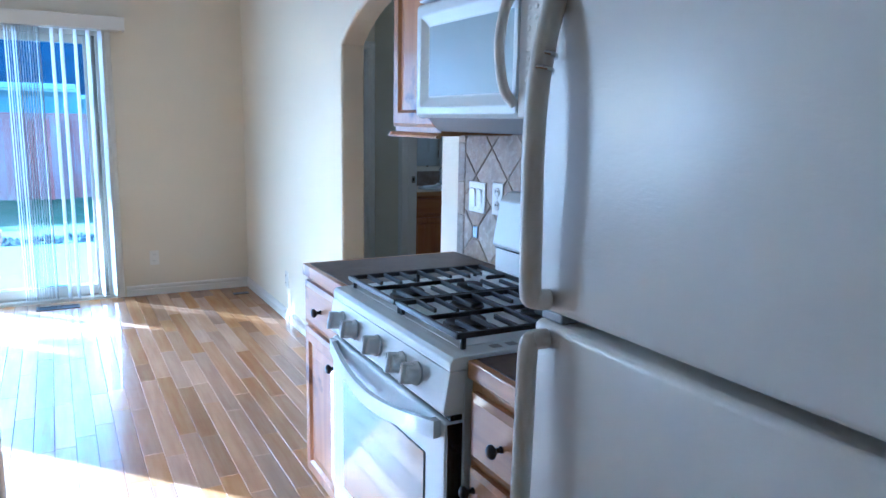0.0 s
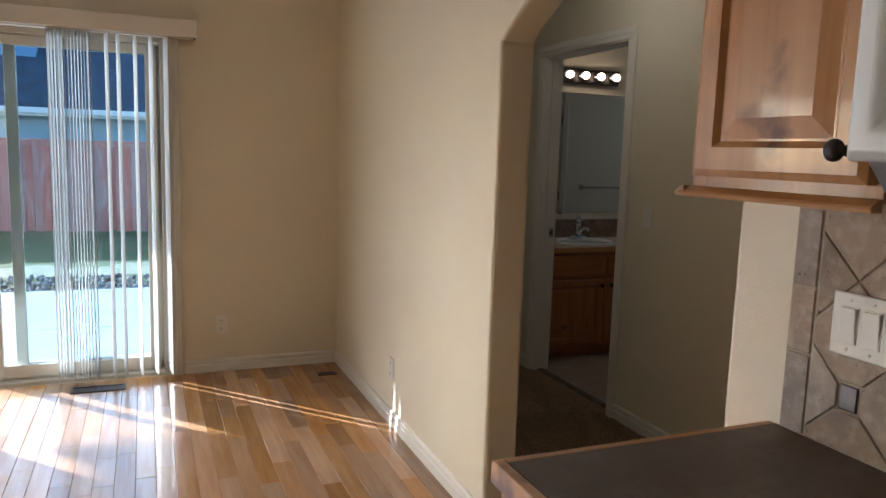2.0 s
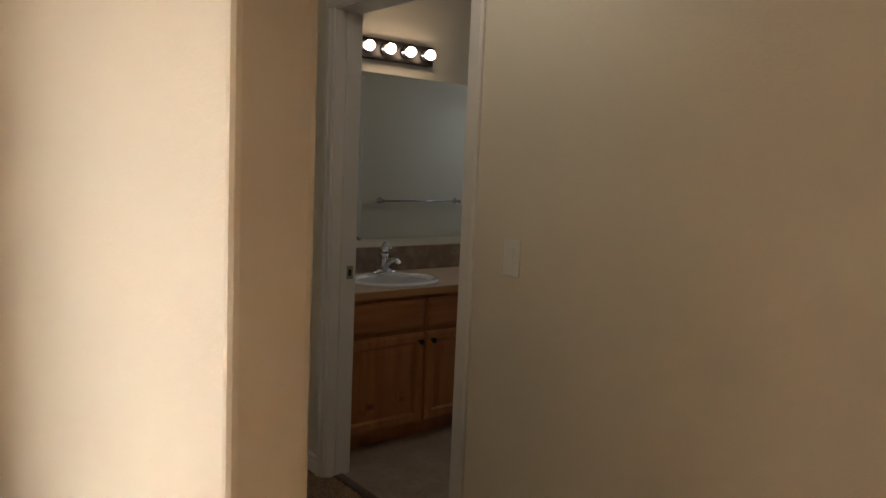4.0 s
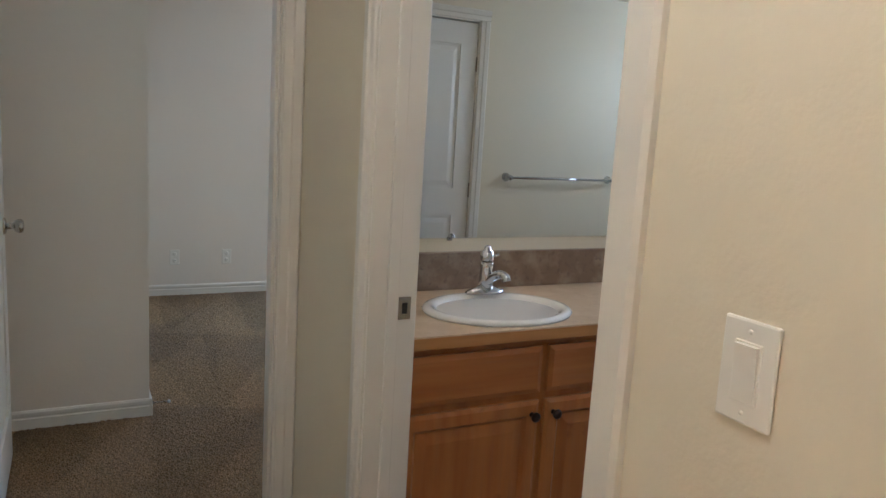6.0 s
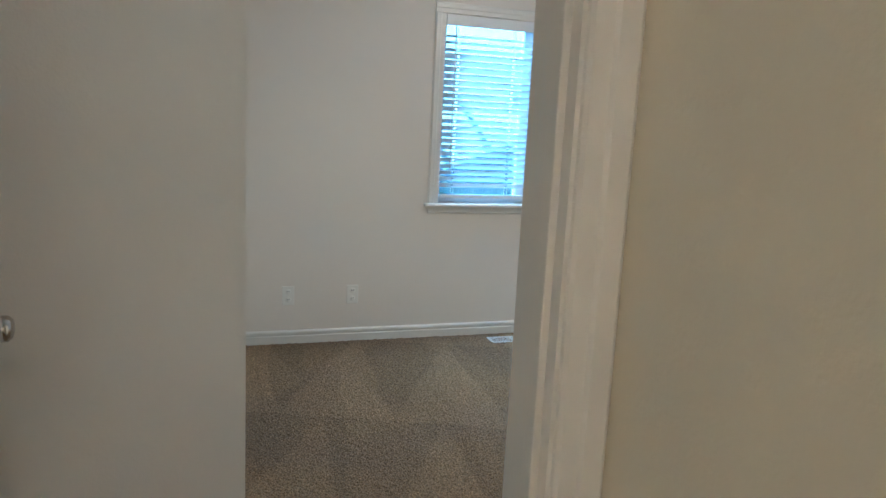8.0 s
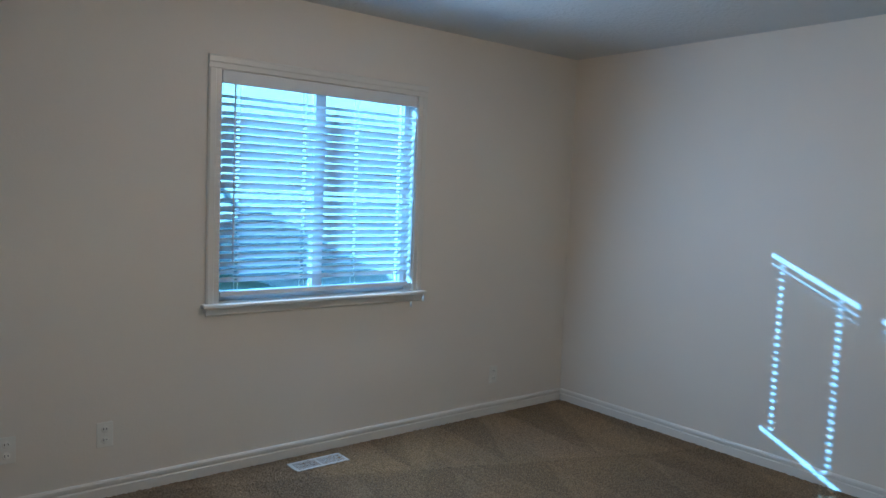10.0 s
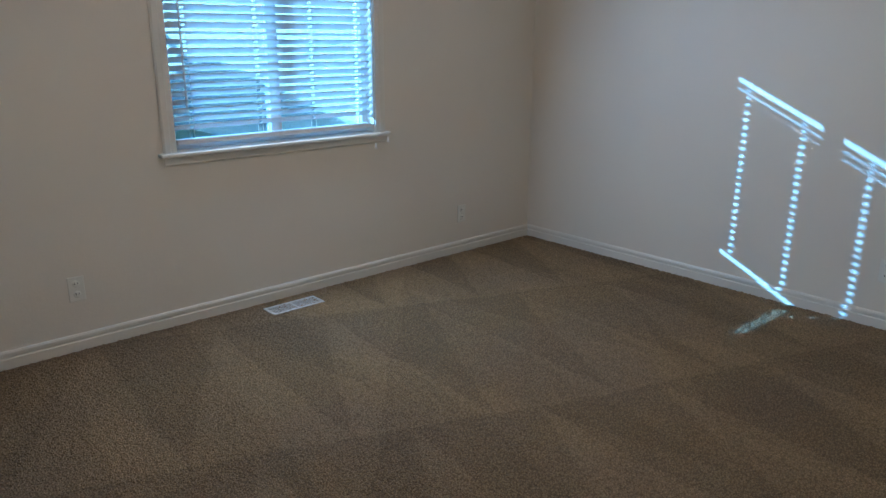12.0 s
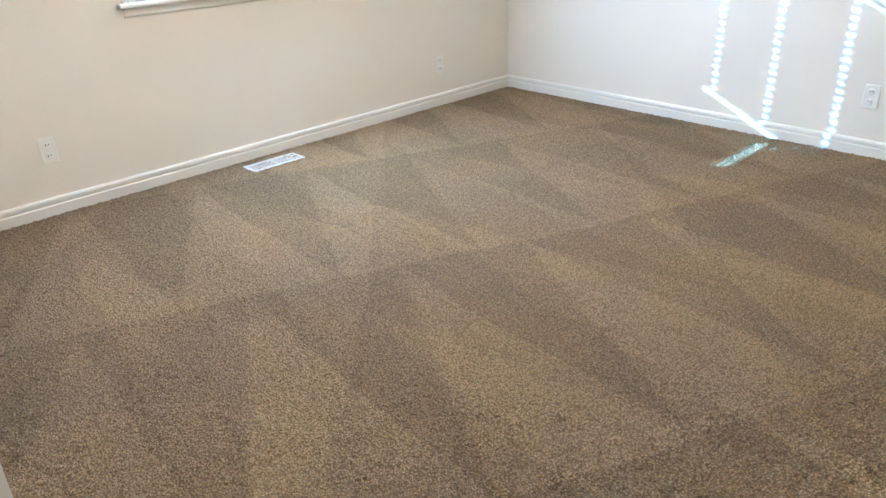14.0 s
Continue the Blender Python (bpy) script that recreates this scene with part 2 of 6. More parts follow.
def vacuum_tracks(m):
    n, l = m.node_tree.nodes, m.node_tree.links
    b = n["Principled BSDF"]
    src = b.inputs["Base Color"].links[0].from_socket
    tc = n.new("ShaderNodeTexCoord")
    wob = n.new("ShaderNodeTexNoise")
    wob.inputs["Scale"].default_value = 1.3
    mixv = n.new("ShaderNodeMix")
    mixv.data_type = "VECTOR"
    mixv.inputs["Factor"].default_value = 0.10
    l.new(tc.outputs["Object"], wob.inputs["Vector"])
    l.new(tc.outputs["Object"], mixv.inputs["A"])
    l.new(wob.outputs["Color"], mixv.inputs["B"])
    fuzz = n.new("ShaderNodeTexNoise")
    fuzz.inputs["Scale"].default_value = 60
    l.new(tc.outputs["Object"], fuzz.inputs["Vector"])
    mixf = n.new("ShaderNodeMix")
    mixf.data_type = "VECTOR"
    mixf.inputs["Factor"].default_value = 0.03
    l.new(mixv.outputs["Result"], mixf.inputs["A"])
    l.new(fuzz.outputs["Color"], mixf.inputs["B"])

    def op(kind, a, b=0.0):
        m1 = n.new("ShaderNodeMath")
        m1.operation = kind
        for k, v in ((0, a), (1, b)):
            if isinstance(v, float):
                m1.inputs[k].default_value = v
            else:
                l.new(v, m1.inputs[k])
        return m1.outputs[0]

    # tapering strokes, laid in rows at two headings
    strokes = []
    for turn, width, length, shift in ((9, .46, 1.15, .2), (-24, .62, 1.5, .55)):
        mp = n.new("ShaderNodeMapping")
        mp.inputs["Location"].default_value = (shift, shift * .7, 0)
        mp.inputs["Rotation"].default_value = (0, 0, radians(turn))
        mp.inputs["Scale"].default_value = (1 / width, 1 / length, 0)
        l.new(mixf.outputs["Result"], mp.inputs["Vector"])
        xyz = n.new("ShaderNodeSeparateXYZ")
        l.new(mp.outputs[0], xyz.inputs[0])
        across = op("FRACT", op("ADD", xyz.outputs[0], op("MULTIPLY", op("FLOOR", xyz.outputs[1]), 0.37)))
        side = op("SUBTRACT", across, op("FRACT", xyz.outputs[1]))
        edge = n.new("ShaderNodeMapRange")
        edge.inputs["From Min"].default_value, edge.inputs["From Max"].default_value = -0.02, 0.02
        l.new(side, edge.inputs["Value"])
        strokes.append(edge.outputs[0])
    r = n.new("ShaderNodeMapRange")
    r.inputs["From Max"].default_value = 1.6
    r.inputs["To Min"].default_value, r.inputs["To Max"].default_value = 0.85, 1.14
    l.new(op("ADD", strokes[0], op("MULTIPLY", strokes[1], 0.6)), r.inputs["Value"])
    h = n.new("ShaderNodeHueSaturation")
    l.new(r.outputs[0], h.inputs["Value"])
    l.new(src, h.inputs["Color"])
    # single tufts; the shade in the gaps between them is put into the colour
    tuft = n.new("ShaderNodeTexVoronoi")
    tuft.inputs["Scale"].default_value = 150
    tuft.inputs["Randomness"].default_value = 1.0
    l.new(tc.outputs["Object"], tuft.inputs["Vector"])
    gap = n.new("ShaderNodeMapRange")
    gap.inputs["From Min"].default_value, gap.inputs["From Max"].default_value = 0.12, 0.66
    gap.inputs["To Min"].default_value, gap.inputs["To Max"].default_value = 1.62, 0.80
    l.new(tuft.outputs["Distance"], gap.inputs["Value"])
    sep = n.new("ShaderNodeSeparateColor")
    l.new(tuft.outputs["Color"], sep.inputs[0])
    tone = n.new("ShaderNodeMapRange")
    tone.inputs["To Min"].default_value, tone.inputs["To Max"].default_value = 0.86, 1.12
    l.new(sep.outputs[0], tone.inputs["Value"])
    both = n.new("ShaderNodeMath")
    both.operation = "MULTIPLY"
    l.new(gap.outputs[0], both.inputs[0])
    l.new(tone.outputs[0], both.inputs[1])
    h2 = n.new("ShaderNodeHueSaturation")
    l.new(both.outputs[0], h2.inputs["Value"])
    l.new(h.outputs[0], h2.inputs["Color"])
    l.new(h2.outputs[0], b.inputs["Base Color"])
    bp = n.new("ShaderNodeBump")
    bp.invert = True
    bp.inputs["Strength"].default_value, bp.inputs["Distance"].default_value = 0.9, 0.009
    l.new(tuft.outputs["Distance"], bp.inputs["Height"])
    l.new(b.inputs["Normal"].links[0].from_socket, bp.inputs["Normal"])
    l.new(bp.outputs[0], b.inputs["Normal"])


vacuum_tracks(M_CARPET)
M_VINYLFLOOR = mat("bath_vinyl_floor", (0.33, 0.25, 0.18), 0.4, spots=[(7, (0.42, 0.33, 0.25), 0.8, 0.42, 0.68), (30, (0.22, 0.16, 0.11), 0.6, 0.52, 0.72)])
M_BLINDV = mat("vertical_vane", (0.66, 0.65, 0.61), 0.45, bump=[((60, 60, 2), 0.05, 0.001)])
M_SLAT = mat("blind_slat", (0.78, 0.77, 0.75), 0.4, bump=[((3, 60, 60), 0.03, 0.001)])
M_CORD = mat("cord_white", (0.75, 0.74, 0.70), 0.7)
M_PLATE = mat("wall_plate_plastic", (0.82, 0.79, 0.71), 0.25)
M_SLOT = mat("slot_dark", (0.02, 0.018, 0.016), 0.6)
M_VENTW = mat("white_vent_metal", (0.72, 0.71, 0.68), 0.35)
M_VENTB = mat("bronze_vent_metal", (0.07, 0.045, 0.03), 0.45, 0.3)
M_RUB = mat("white_rubber", (0.7, 0.69, 0.66), 0.6)
M_MAT = mat("grey_mat", (0.17, 0.165, 0.16), 0.95, spots=[(60, (0.28, 0.27, 0.26), 0.8, 0.45, 0.6)], bump=[(200, 0.6, 0.004)])
M_CONC = mat("patio_concrete", (0.42, 0.41, 0.38), 0.85, spots=[(2.0, (0.36, 0.35, 0.325), 0.7, 0.42, 0.65), (25, (0.47, 0.46, 0.43), 0.5, 0.5, 0.7)], bump=[(90, 0.2, 0.003)])
M_EARTH = mat("winter_lawn", (0.15, 0.175, 0.06), 0.95, spots=[(1.1, (0.27, 0.235, 0.11), 0.8, 0.42, 0.65), (35, (0.065, 0.08, 0.03), 0.8, 0.45, 0.65)], bump=[(60, 0.8, 0.03)])
M_STRAW = mat("dry_straw_grass", (0.36, 0.32, 0.20), 0.95, spots=[(9, (0.50, 0.46, 0.33), 0.8, 0.4, 0.65), (40, (0.24, 0.22, 0.10), 0.7, 0.5, 0.7)], bump=[(60, 0.8, 0.03)])
M_ROCK = by_piece(mat("landscape_rock", (0.16, 0.155, 0.15), 0.8, spots=[(20, (0.26, 0.25, 0.24), 0.7, 0.45, 0.7)], bump=[(40, 0.4, 0.01)]), 0.4, 0.2)
M_FENCE = by_piece(mat("red_stained_cedar", (0.44, 0.18, 0.15), 0.8, spots=[((14, 14, 1.2), (0.52, 0.27, 0.24), 0.8, 0.4, 0.65), ((5, 5, 1.5), (0.55, 0.46, 0.42), 0.5, 0.56, 0.70), (24, (0.12, 0.05, 0.035), 0.7, 0.70, 0.76)], bump=[((60, 60, 3), 0.25, 0.004)]), 0.2, 0.25)
M_SIDING = mat("blue_grey_siding", (0.16, 0.27, 0.42), 0.7, spots=[(1.5, (0.14, 0.24, 0.375), 0.6, 0.4, 0.7)], bump=[((1, 1, 30), 0.1, 0.01)])
M_SIDING2 = mat("pale_grey_siding", (0.38, 0.45, 0.51), 0.7, spots=[(1.5, (0.345, 0.41, 0.47), 0.6, 0.4, 0.7)])
M_SHINGLE = mat("dark_shingles", (0.048, 0.060, 0.085), 0.9, spots=[((5, 40, 40), (0.075, 0.09, 0.12), 0.9, 0.42, 0.6), (2, (0.04, 0.042, 0.05), 0.6, 0.45, 0.6)], bump=[((4, 30, 30), 0.5, 0.02)])
M_CREAM = mat("cream_siding", (0.55, 0.49, 0.36), 0.7, spots=[(1.2, (0.51, 0.455, 0.33), 0.6, 0.4, 0.7)])
M_WHITETRIM = mat("white_house_trim", (0.75, 0.75, 0.74), 0.5)
M_BULB = glow("clear_bulb_glow", (1.0, 0.76, 0.52), 2.1)
M_BOWL_HALL = glow("warm_bowl_glow", (1.0, 0.88, 0.72), 2.85)
M_BOWL = glow("alabaster_bowl_glow", (1.0, 0.78, 0.55), 3.0)
M_DIGIT = glow("clock_digits", (0.03, 0.08, 1.0), 3.0)

# ---- mesh helpers ----


def box(bm, x0, x1, y0, y1, z0, z1, bevel=0.0, seg=2):
    r = bmesh.ops.create_cube(bm, size=1.0)
    for v in r["verts"]:
        v.co = Vector((x0 + (v.co.x + .5) * (x1 - x0), y0 + (v.co.y + .5) * (y1 - y0), z0 + (v.co.z + .5) * (z1 - z0)))
    if bevel:
        es = list({e for v in r["verts"] for e in v.link_edges})
        bmesh.ops.bevel(bm, geom=es, offset=bevel, segments=seg, profile=0.5, affect="EDGES")
    return bm


def prism(bm, pts, axis, a0, a1, bevel=0.0, seg=2):
    """Extrude a closed outline along an axis. pts are in the two other axes, in the order x, y, z."""
    def at(p, a):
        return {"x": (a, p[0], p[1]), "y": (p[0], a, p[1]), "z": (p[0], p[1], a)}[axis]
    lo = [bm.verts.new(at(p, a0)) for p in pts]
    hi = [bm.verts.new(at(p, a1)) for p in pts]
    faces = [bm.faces.new(lo), bm.faces.new(hi)]
    k = len(pts)
    for i in range(k):
        faces.append(bm.faces.new((lo[i], lo[(i + 1) % k], hi[(i + 1) % k], hi[i])))
    bmesh.ops.recalc_face_normals(bm, faces=faces)
    if bevel:
        es = list({e for f in faces for e in f.edges})
        bmesh.ops.bevel(bm, geom=es, offset=bevel, segments=seg, profile=0.5, affect="EDGES")
    return bm


def lathe(bm, profile, m=None, n=20):
    """Turn a profile of (radius, height) round the z axis of m."""
    m = m or Matrix()
    rings = []
    for r, z in profile:
        if r < 1e-5:
            rings.append([bm.verts.new(m @ Vector((0, 0, z)))])
        else:
            rings.append([bm.verts.new(m @ Vector((r * math.cos(2 * math.pi * i / n), r * math.sin(2 * math.pi * i / n), z))) for i in range(n)])
    for a, b in zip(rings, rings[1:]):
        for i in range(n):
            j = (i + 1) % n
            q = [a[i % len(a)], a[j % len(a)], b[j % len(b)], b[i % len(b)]]
            q = list(dict.fromkeys(q))
            if len(q) > 2:
                f = bm.faces.new(q)
                f.smooth = True
    if len(rings[0]) > 1:
        bm.faces.new(rings[0])
    if len(rings[-1]) > 1:
        bm.faces.new(rings[-1])
    bmesh.ops.recalc_face_normals(bm, faces=bm.faces[:])
    return bm


def tube(bm, pts, r, n=10, flat=1.0):
    """A round bar along points; r is a radius or one for each point."""
    pts = [Vector(p) for p in pts]
    rs = r if isinstance(r, (list, tuple)) else [r] * len(pts)
    rings = []
    side = None
    for i, p in enumerate(pts):
        d = (pts[min(i + 1, len(pts) - 1)] - pts[max(i - 1, 0)]).normalized()
        if side is None:
            side = d.orthogonal().normalized()
        side = (side - d * side.dot(d)).normalized()
        up = d.cross(side)
        rings.append([bm.verts.new(p + (side * math.cos(2 * math.pi * k / n) + up * math.sin(2 * math.pi * k / n) * flat) * rs[i]) for k in range(n)])
    for a, b in zip(rings, rings[1:]):
        for k in range(n):
            f = bm.faces.new((a[k], a[(k + 1) % n], b[(k + 1) % n], b[k]))
            f.smooth = True
    bm.faces.new(rings[0])
    bm.faces.new(rings[-1])
    bmesh.ops.recalc_face_normals(bm, faces=bm.faces[:])
    return bm


def curve_pts(ctrl, n=24):
    """A smooth line through control points."""
    c = [Vector(p) for p in ctrl]
    out = []
    for i in range(len(c) - 1):
        p0, p1, p2, p3 = c[max(i - 1, 0)], c[i], c[i + 1], c[min(i + 2, len(c) - 1)]
        for k in range(n):
            t = k / n
            out.append(0.5 * (2 * p1 + (p2 - p0) * t + (2 * p0 - 5 * p1 + 4 * p2 - p3) * t * t + (3 * p1 - p0 - 3 * p2 + p3) * t ** 3))
    out.append(c[-1])
    return out


def mesh_of(name, bm, material):
    me = bpy.data.meshes.new(name)
    bm.to_mesh(me)
    bm.free()
    me.materials.append(material)
    return me


def part(name, bm, material, parent, label=""):
    ob = new(name, mesh_of(name, bm, material))
    ob.parent = parent
    ob.matrix_parent_inverse = Matrix.Translation(-parent.location) if parent.parent is None else Matrix()
    return tagged(ob, label)


def thing(name, at, label, category, group="", kind=""):
    ob = new(name)
    ob.location = at
    ob.empty_display_size = 0.1
    ob.matrix_world = Matrix.Translation(at)
    return tagged(ob, label, category, group, kind)


def solid(name, bm, material, label="", category="", kind="", group=""):
    return tagged(new(name, mesh_of(name, bm, material)), label, category, group, kind)


def B():
    return bmesh.new()


# ---- structure ----
X1, X1B = 1.483, 1.620       # kitchen and dining wall, its hall side
X2, X2B = 2.687, 2.807       # hall wall with the bath door
YD, YDB = 6.730, 6.900       # wall with the sliding door
YE, YEB = 6.800, 6.915       # end of the hall, bedroom side
YM = 6.840                   # bathroom side of the same wall
YW, YWB = 10.440, 10.600     # bedroom window wall
XR, XRB = 6.253, 6.400       # bedroom outer side wall
ZC, ZH = 2.75, 2.44          # ceilings


def wall_cells(us, zs, holes, put):
    """Fill a wall, cell by cell, leaving its openings free."""
    for u0, u1 in zip(us, us[1:]):
        for z0, z1 in zip(zs, zs[1:]):
            if any(a <= u0 + 1e-6 and u1 <= b + 1e-6 and c <= z0 + 1e-6 and z1 <= d + 1e-6 for a, b, c, d in holes):
                continue
            put(u0, u1, z0, z1)


def wall_x(name, x0, x1, y0, y1, z1, holes=(), material=M_WALL):
    bm = B()
    us = sorted({y0, y1, *[h[0] for h in holes], *[h[1] for h in holes]})
    zs = sorted({-.12, 0.0, z1, *[h[2] for h in holes], *[h[3] for h in holes]})
    wall_cells(us, zs, holes, lambda a, b, c, d: box(bm, x0, x1, a, b, c, d))
    bmesh.ops.remove_doubles(bm, verts=bm.verts[:], dist=1e-5)
    return solid(name, bm, material, "painted drywall wall with a fine orange-peel texture", "wall", "structure")


def wall_y(name, y0, y1, x0, x1, z1, holes=(), material=M_WALL):
    bm = B()
    us = sorted({x0, x1, *[h[0] for h in holes], *[h[1] for h in holes]})
    zs = sorted({-.12, 0.0, z1, *[h[2] for h in holes], *[h[3] for h in holes]})
    wall_cells(us, zs, holes, lambda a, b, c, d: box(bm, a, b, y0, y1, c, d))
    bmesh.ops.remove_doubles(bm, verts=bm.verts[:], dist=1e-5)
    return solid(name, bm, material, "painted drywall wall with a fine orange-peel texture", "wall", "structure")


# slider opening, living room window, bedroom window
SL0, SL1, SLZ = -1.45, 0.44, 2.06
LW = (-4.0, -2.7, 0.70, 2.0)
BW = (3.665, 4.870, 0.875, 2.035)
BD0, BD1, BDZ = 1.770, 2.615, 2.05      # bedroom door opening
TD0, TD1, TDZ = 5.305, 6.168, 2.05      # bath door opening
wall_y("wall_north", YD, YDB, -5.0, X1B, ZC, [(SL0, SL1, 0.0, SLZ), LW])
wall_x("wall_living_west", -5.15, -5.0, -3.0, YDB, ZC)
wall_y("wall_living_south", -3.15, -3.0, -5.15, X1B, ZC)


def arch_wall():
    c, half, spring, rise = 3.80, 0.59, 1.832, 0.205
    rad = (half * half + rise * rise) / (2 * rise)
    a = math.asin(half / rad)
    arc = [(c + rad * math.sin(-a + 2 * a * i / 24), spring + rise - rad + rad * math.cos(-a + 2 * a * i / 24)) for i in range(25)]
    pts = [(-3.0, 0), (c - half, 0), *arc, (c + half, 0), (YD, 0), (YD, ZC), (-3.0, ZC)]
    bm = B()
    prism(bm, pts, "x", X1, X1B)
    def edge(e):
        return all(c - half - .001 < v.co.y < c + half + .001 and v.co.z < 2.2 for v in e.verts) and abs(e.verts[0].co.x - e.verts[1].co.x) < 1e-4 and e.calc_length() < 2 and not (abs(e.verts[0].co.z) < 1e-4 and abs(e.verts[1].co.z) < 1e-4)
    bmesh.ops.bevel(bm, geom=[e for e in bm.edges if edge(e)], offset=0.016, segments=3, profile=0.5, affect="EDGES")
    bmesh.ops.triangulate(bm, faces=[f for f in bm.faces if len(f.verts) > 6])
    return solid("wall_east", bm, M_WALL, "painted drywall wall with a low arched opening", "wall", "structure")


arch_wall()
wall_x("wall_hall_bath", X2, X2B, 2.0, YE, ZH, [(TD0 - .019, TD1 + .019, -.12, TDZ + .019)])
wall_y("wall_hall_south", 1.88, 2.0, X1B, X2B, ZH)
wall_y("wall_bedroom_south", YE, YEB, X1B, X2B, ZH, [(BD0 - .019, BD1 + .019, -.12, BDZ + .019)])
wall_y("wall_bath_north", YM, YEB, X2B, XR, ZH)
wall_x("wall_entry_west", 1.59, 1.70, YEB, 8.0, ZH, material=M_WALLBED)
wall_y("wall_closet_front", 8.0, 8.11, 1.59, 2.345, ZH, material=M_WALLBED)
wall_x("wall_closet_side", 2.235, 2.345, 8.11, YW, ZH, material=M_WALLBED)
wall_y("wall_bedroom_north", YW, YWB, 1.59, XRB, ZH, [BW], material=M_WALLBED)
wall_x("wall_bedroom_east", XR, XRB, 5.02, YW, ZH, [(5.70, 6.30, 1.60, 2.10)], material=M_WALLBED)
wall_y("wall_bath_south", 5.02, 5.13, X2B, XR, ZH, [(3.58, 4.285, 0.0, TDZ + .019)])
wall_y("wall_closet_back", 4.90, 5.02, X2B, XR, ZH)

solid("ceiling_living", box(B(), -5.15, X1B, -3.15, YDB, ZC, ZC + .12), M_CEIL, "flat textured white ceiling", "ceiling", "structure")
solid("ceiling_bedroom", box(B(), X1B, XRB, 1.88, YWB, ZH, ZH + .12), M_CEIL, "knock-down textured off-white ceiling", "ceiling", "structure")
solid("subfloor", box(B(), -5.15, X1 + .05, -3.15, YDB, -.12, -.016), M_SUB, "dark subfloor under the planks", "floor", "structure")
solid("subfloor_carpet", box(B(), X1 + .05, XRB, 1.88, YWB, -.30, -.12), M_SUB, "dark subfloor under the carpet", "floor", "structure")
solid("floor_bath", box(B(), X2 + .055, XR, 5.13, YM, -.10, 0.0), M_VINYLFLOOR, "brown mottled vinyl bathroom floor", "floor", "structure")
# carpet: a fine uneven pile


def carpet(name, x0, x1, y0, y1, step, label):
    nx, ny = int((x1 - x0) / step) + 1, int((y1 - y0) / step) + 1
    xs, ys = np.linspace(x0, x1, nx), np.linspace(y0, y1, ny)
    gx, gy = np.meshgrid(xs, ys)
    rng = np.random.RandomState(4)
    h = rng.rand(ny, nx)
    h = 0.75 * h + 0.25 * (h + np.roll(h, 1, 0) + np.roll(h, 1, 1) + np.roll(h, -1, 0)) / 4
    jx, jy = (rng.rand(ny, nx) - .5) * step * .6, (rng.rand(ny, nx) - .5) * step * .6
    co = np.stack([gx + jx, gy + jy, (h - 0.5) * step * 2.3], -1).reshape(-1, 3)
    i = np.arange(nx * ny).reshape(ny, nx)
    q = np.stack([i[:-1, :-1], i[:-1, 1:], i[1:, 1:], i[1:, :-1]], -1).reshape(-1, 4)
    me = bpy.data.meshes.new(name)
    me.vertices.add(len(co))
    me.vertices.foreach_set("co", co.ravel())
    me.loops.add(q.size)
    me.loops.foreach_set("vertex_index", q.ravel())
    me.polygons.add(len(q))
    me.polygons.foreach_set("loop_start", np.arange(0, q.size, 4))
    me.update()
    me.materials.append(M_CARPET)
    return tagged(new(name, me), label, "carpet", "", "structure")


carpet("floor_hall", X1 + .05, X2 + .06, 2.0, YEB, 0.009, "taupe cut-pile hall carpet")
carpet("floor_bedroom", 1.70, XR, YEB, YW, 0.0064, "taupe cut-pile bedroom carpet with vacuum tracks")

# ---- trim ----


def sweep(bm, prof, p0, p1, u, v):
    """A straight moulding: an outline in the directions u and v, run from p0 to p1."""
    p0, p1, u, v = Vector(p0), Vector(p1), Vector(u), Vector(v)
    a = [bm.verts.new(p0 + u * s + v * t) for s, t in prof]
    b = [bm.verts.new(p1 + u * s + v * t) for s, t in prof]
    k = len(prof)
    fs = [bm.faces.new(a), bm.faces.new(b)]
    for i in range(k):
        fs.append(bm.faces.new((a[i], a[(i + 1) % k], b[(i + 1) % k], b[i])))
    bmesh.ops.recalc_face_normals(bm, faces=fs)
    return bm


BASE_PROF = [(0, 0), (.014, 0), (.014, .047), (.0095, .052), (.0095, .056), (.013, .060), (.013, .074), (.008, .083), (0, .083)]
CASE_PROF = [(0, 0), (0, .009), (.005, .013), (.028, .013), (.033, .018), (.058, .018), (.066, .011), (.066, 0)]


def baseboard(p0, p1, out):
    bm = sweep(B(), BASE_PROF, (*p0, 0), (*p1, 0), (*out, 0), (0, 0, 1))
    return solid("baseboard", bm, M_TRIM, "painted wooden baseboard with a grooved profile", "baseboard", "structure")


baseboard((.515, YD), (X1, YD), (0, -1))
baseboard((X1, 4.39), (X1, YD - .014), (-1, 0))
baseboard((X1B, 4.39), (X1B, YE), (1, 0))
baseboard((X2, 2.0), (X2, TD0 - .070), (-1, 0))
baseboard((X2, TD1 + .070), (X2, YE), (-1, 0))
baseboard((1.62, YE), (BD0 - .07, YE), (0, -1))
baseboard((1.70, YEB + .02), (1.70, 8.0), (1, 0))
baseboard((1.714, 8.0), (2.345, 8.0), (0, -1))
baseboard((2.345, 7.986), (2.345, YW), (1, 0))
baseboard((2.359, YW), (XR, YW), (0, -1))
baseboard((XR, YEB), (XR, YW - .014), (-1, 0))
baseboard((BD1 + .07, YEB), (XR - .014, YEB), (0, 1))
baseboard((4.53, YM), (5.55, YM), (0, -1))
baseboard((4.33, 5.13), (5.55, 5.13), (0, 1))
baseboard((-5.0, -3.0), (-5.0, YD), (1, 0))


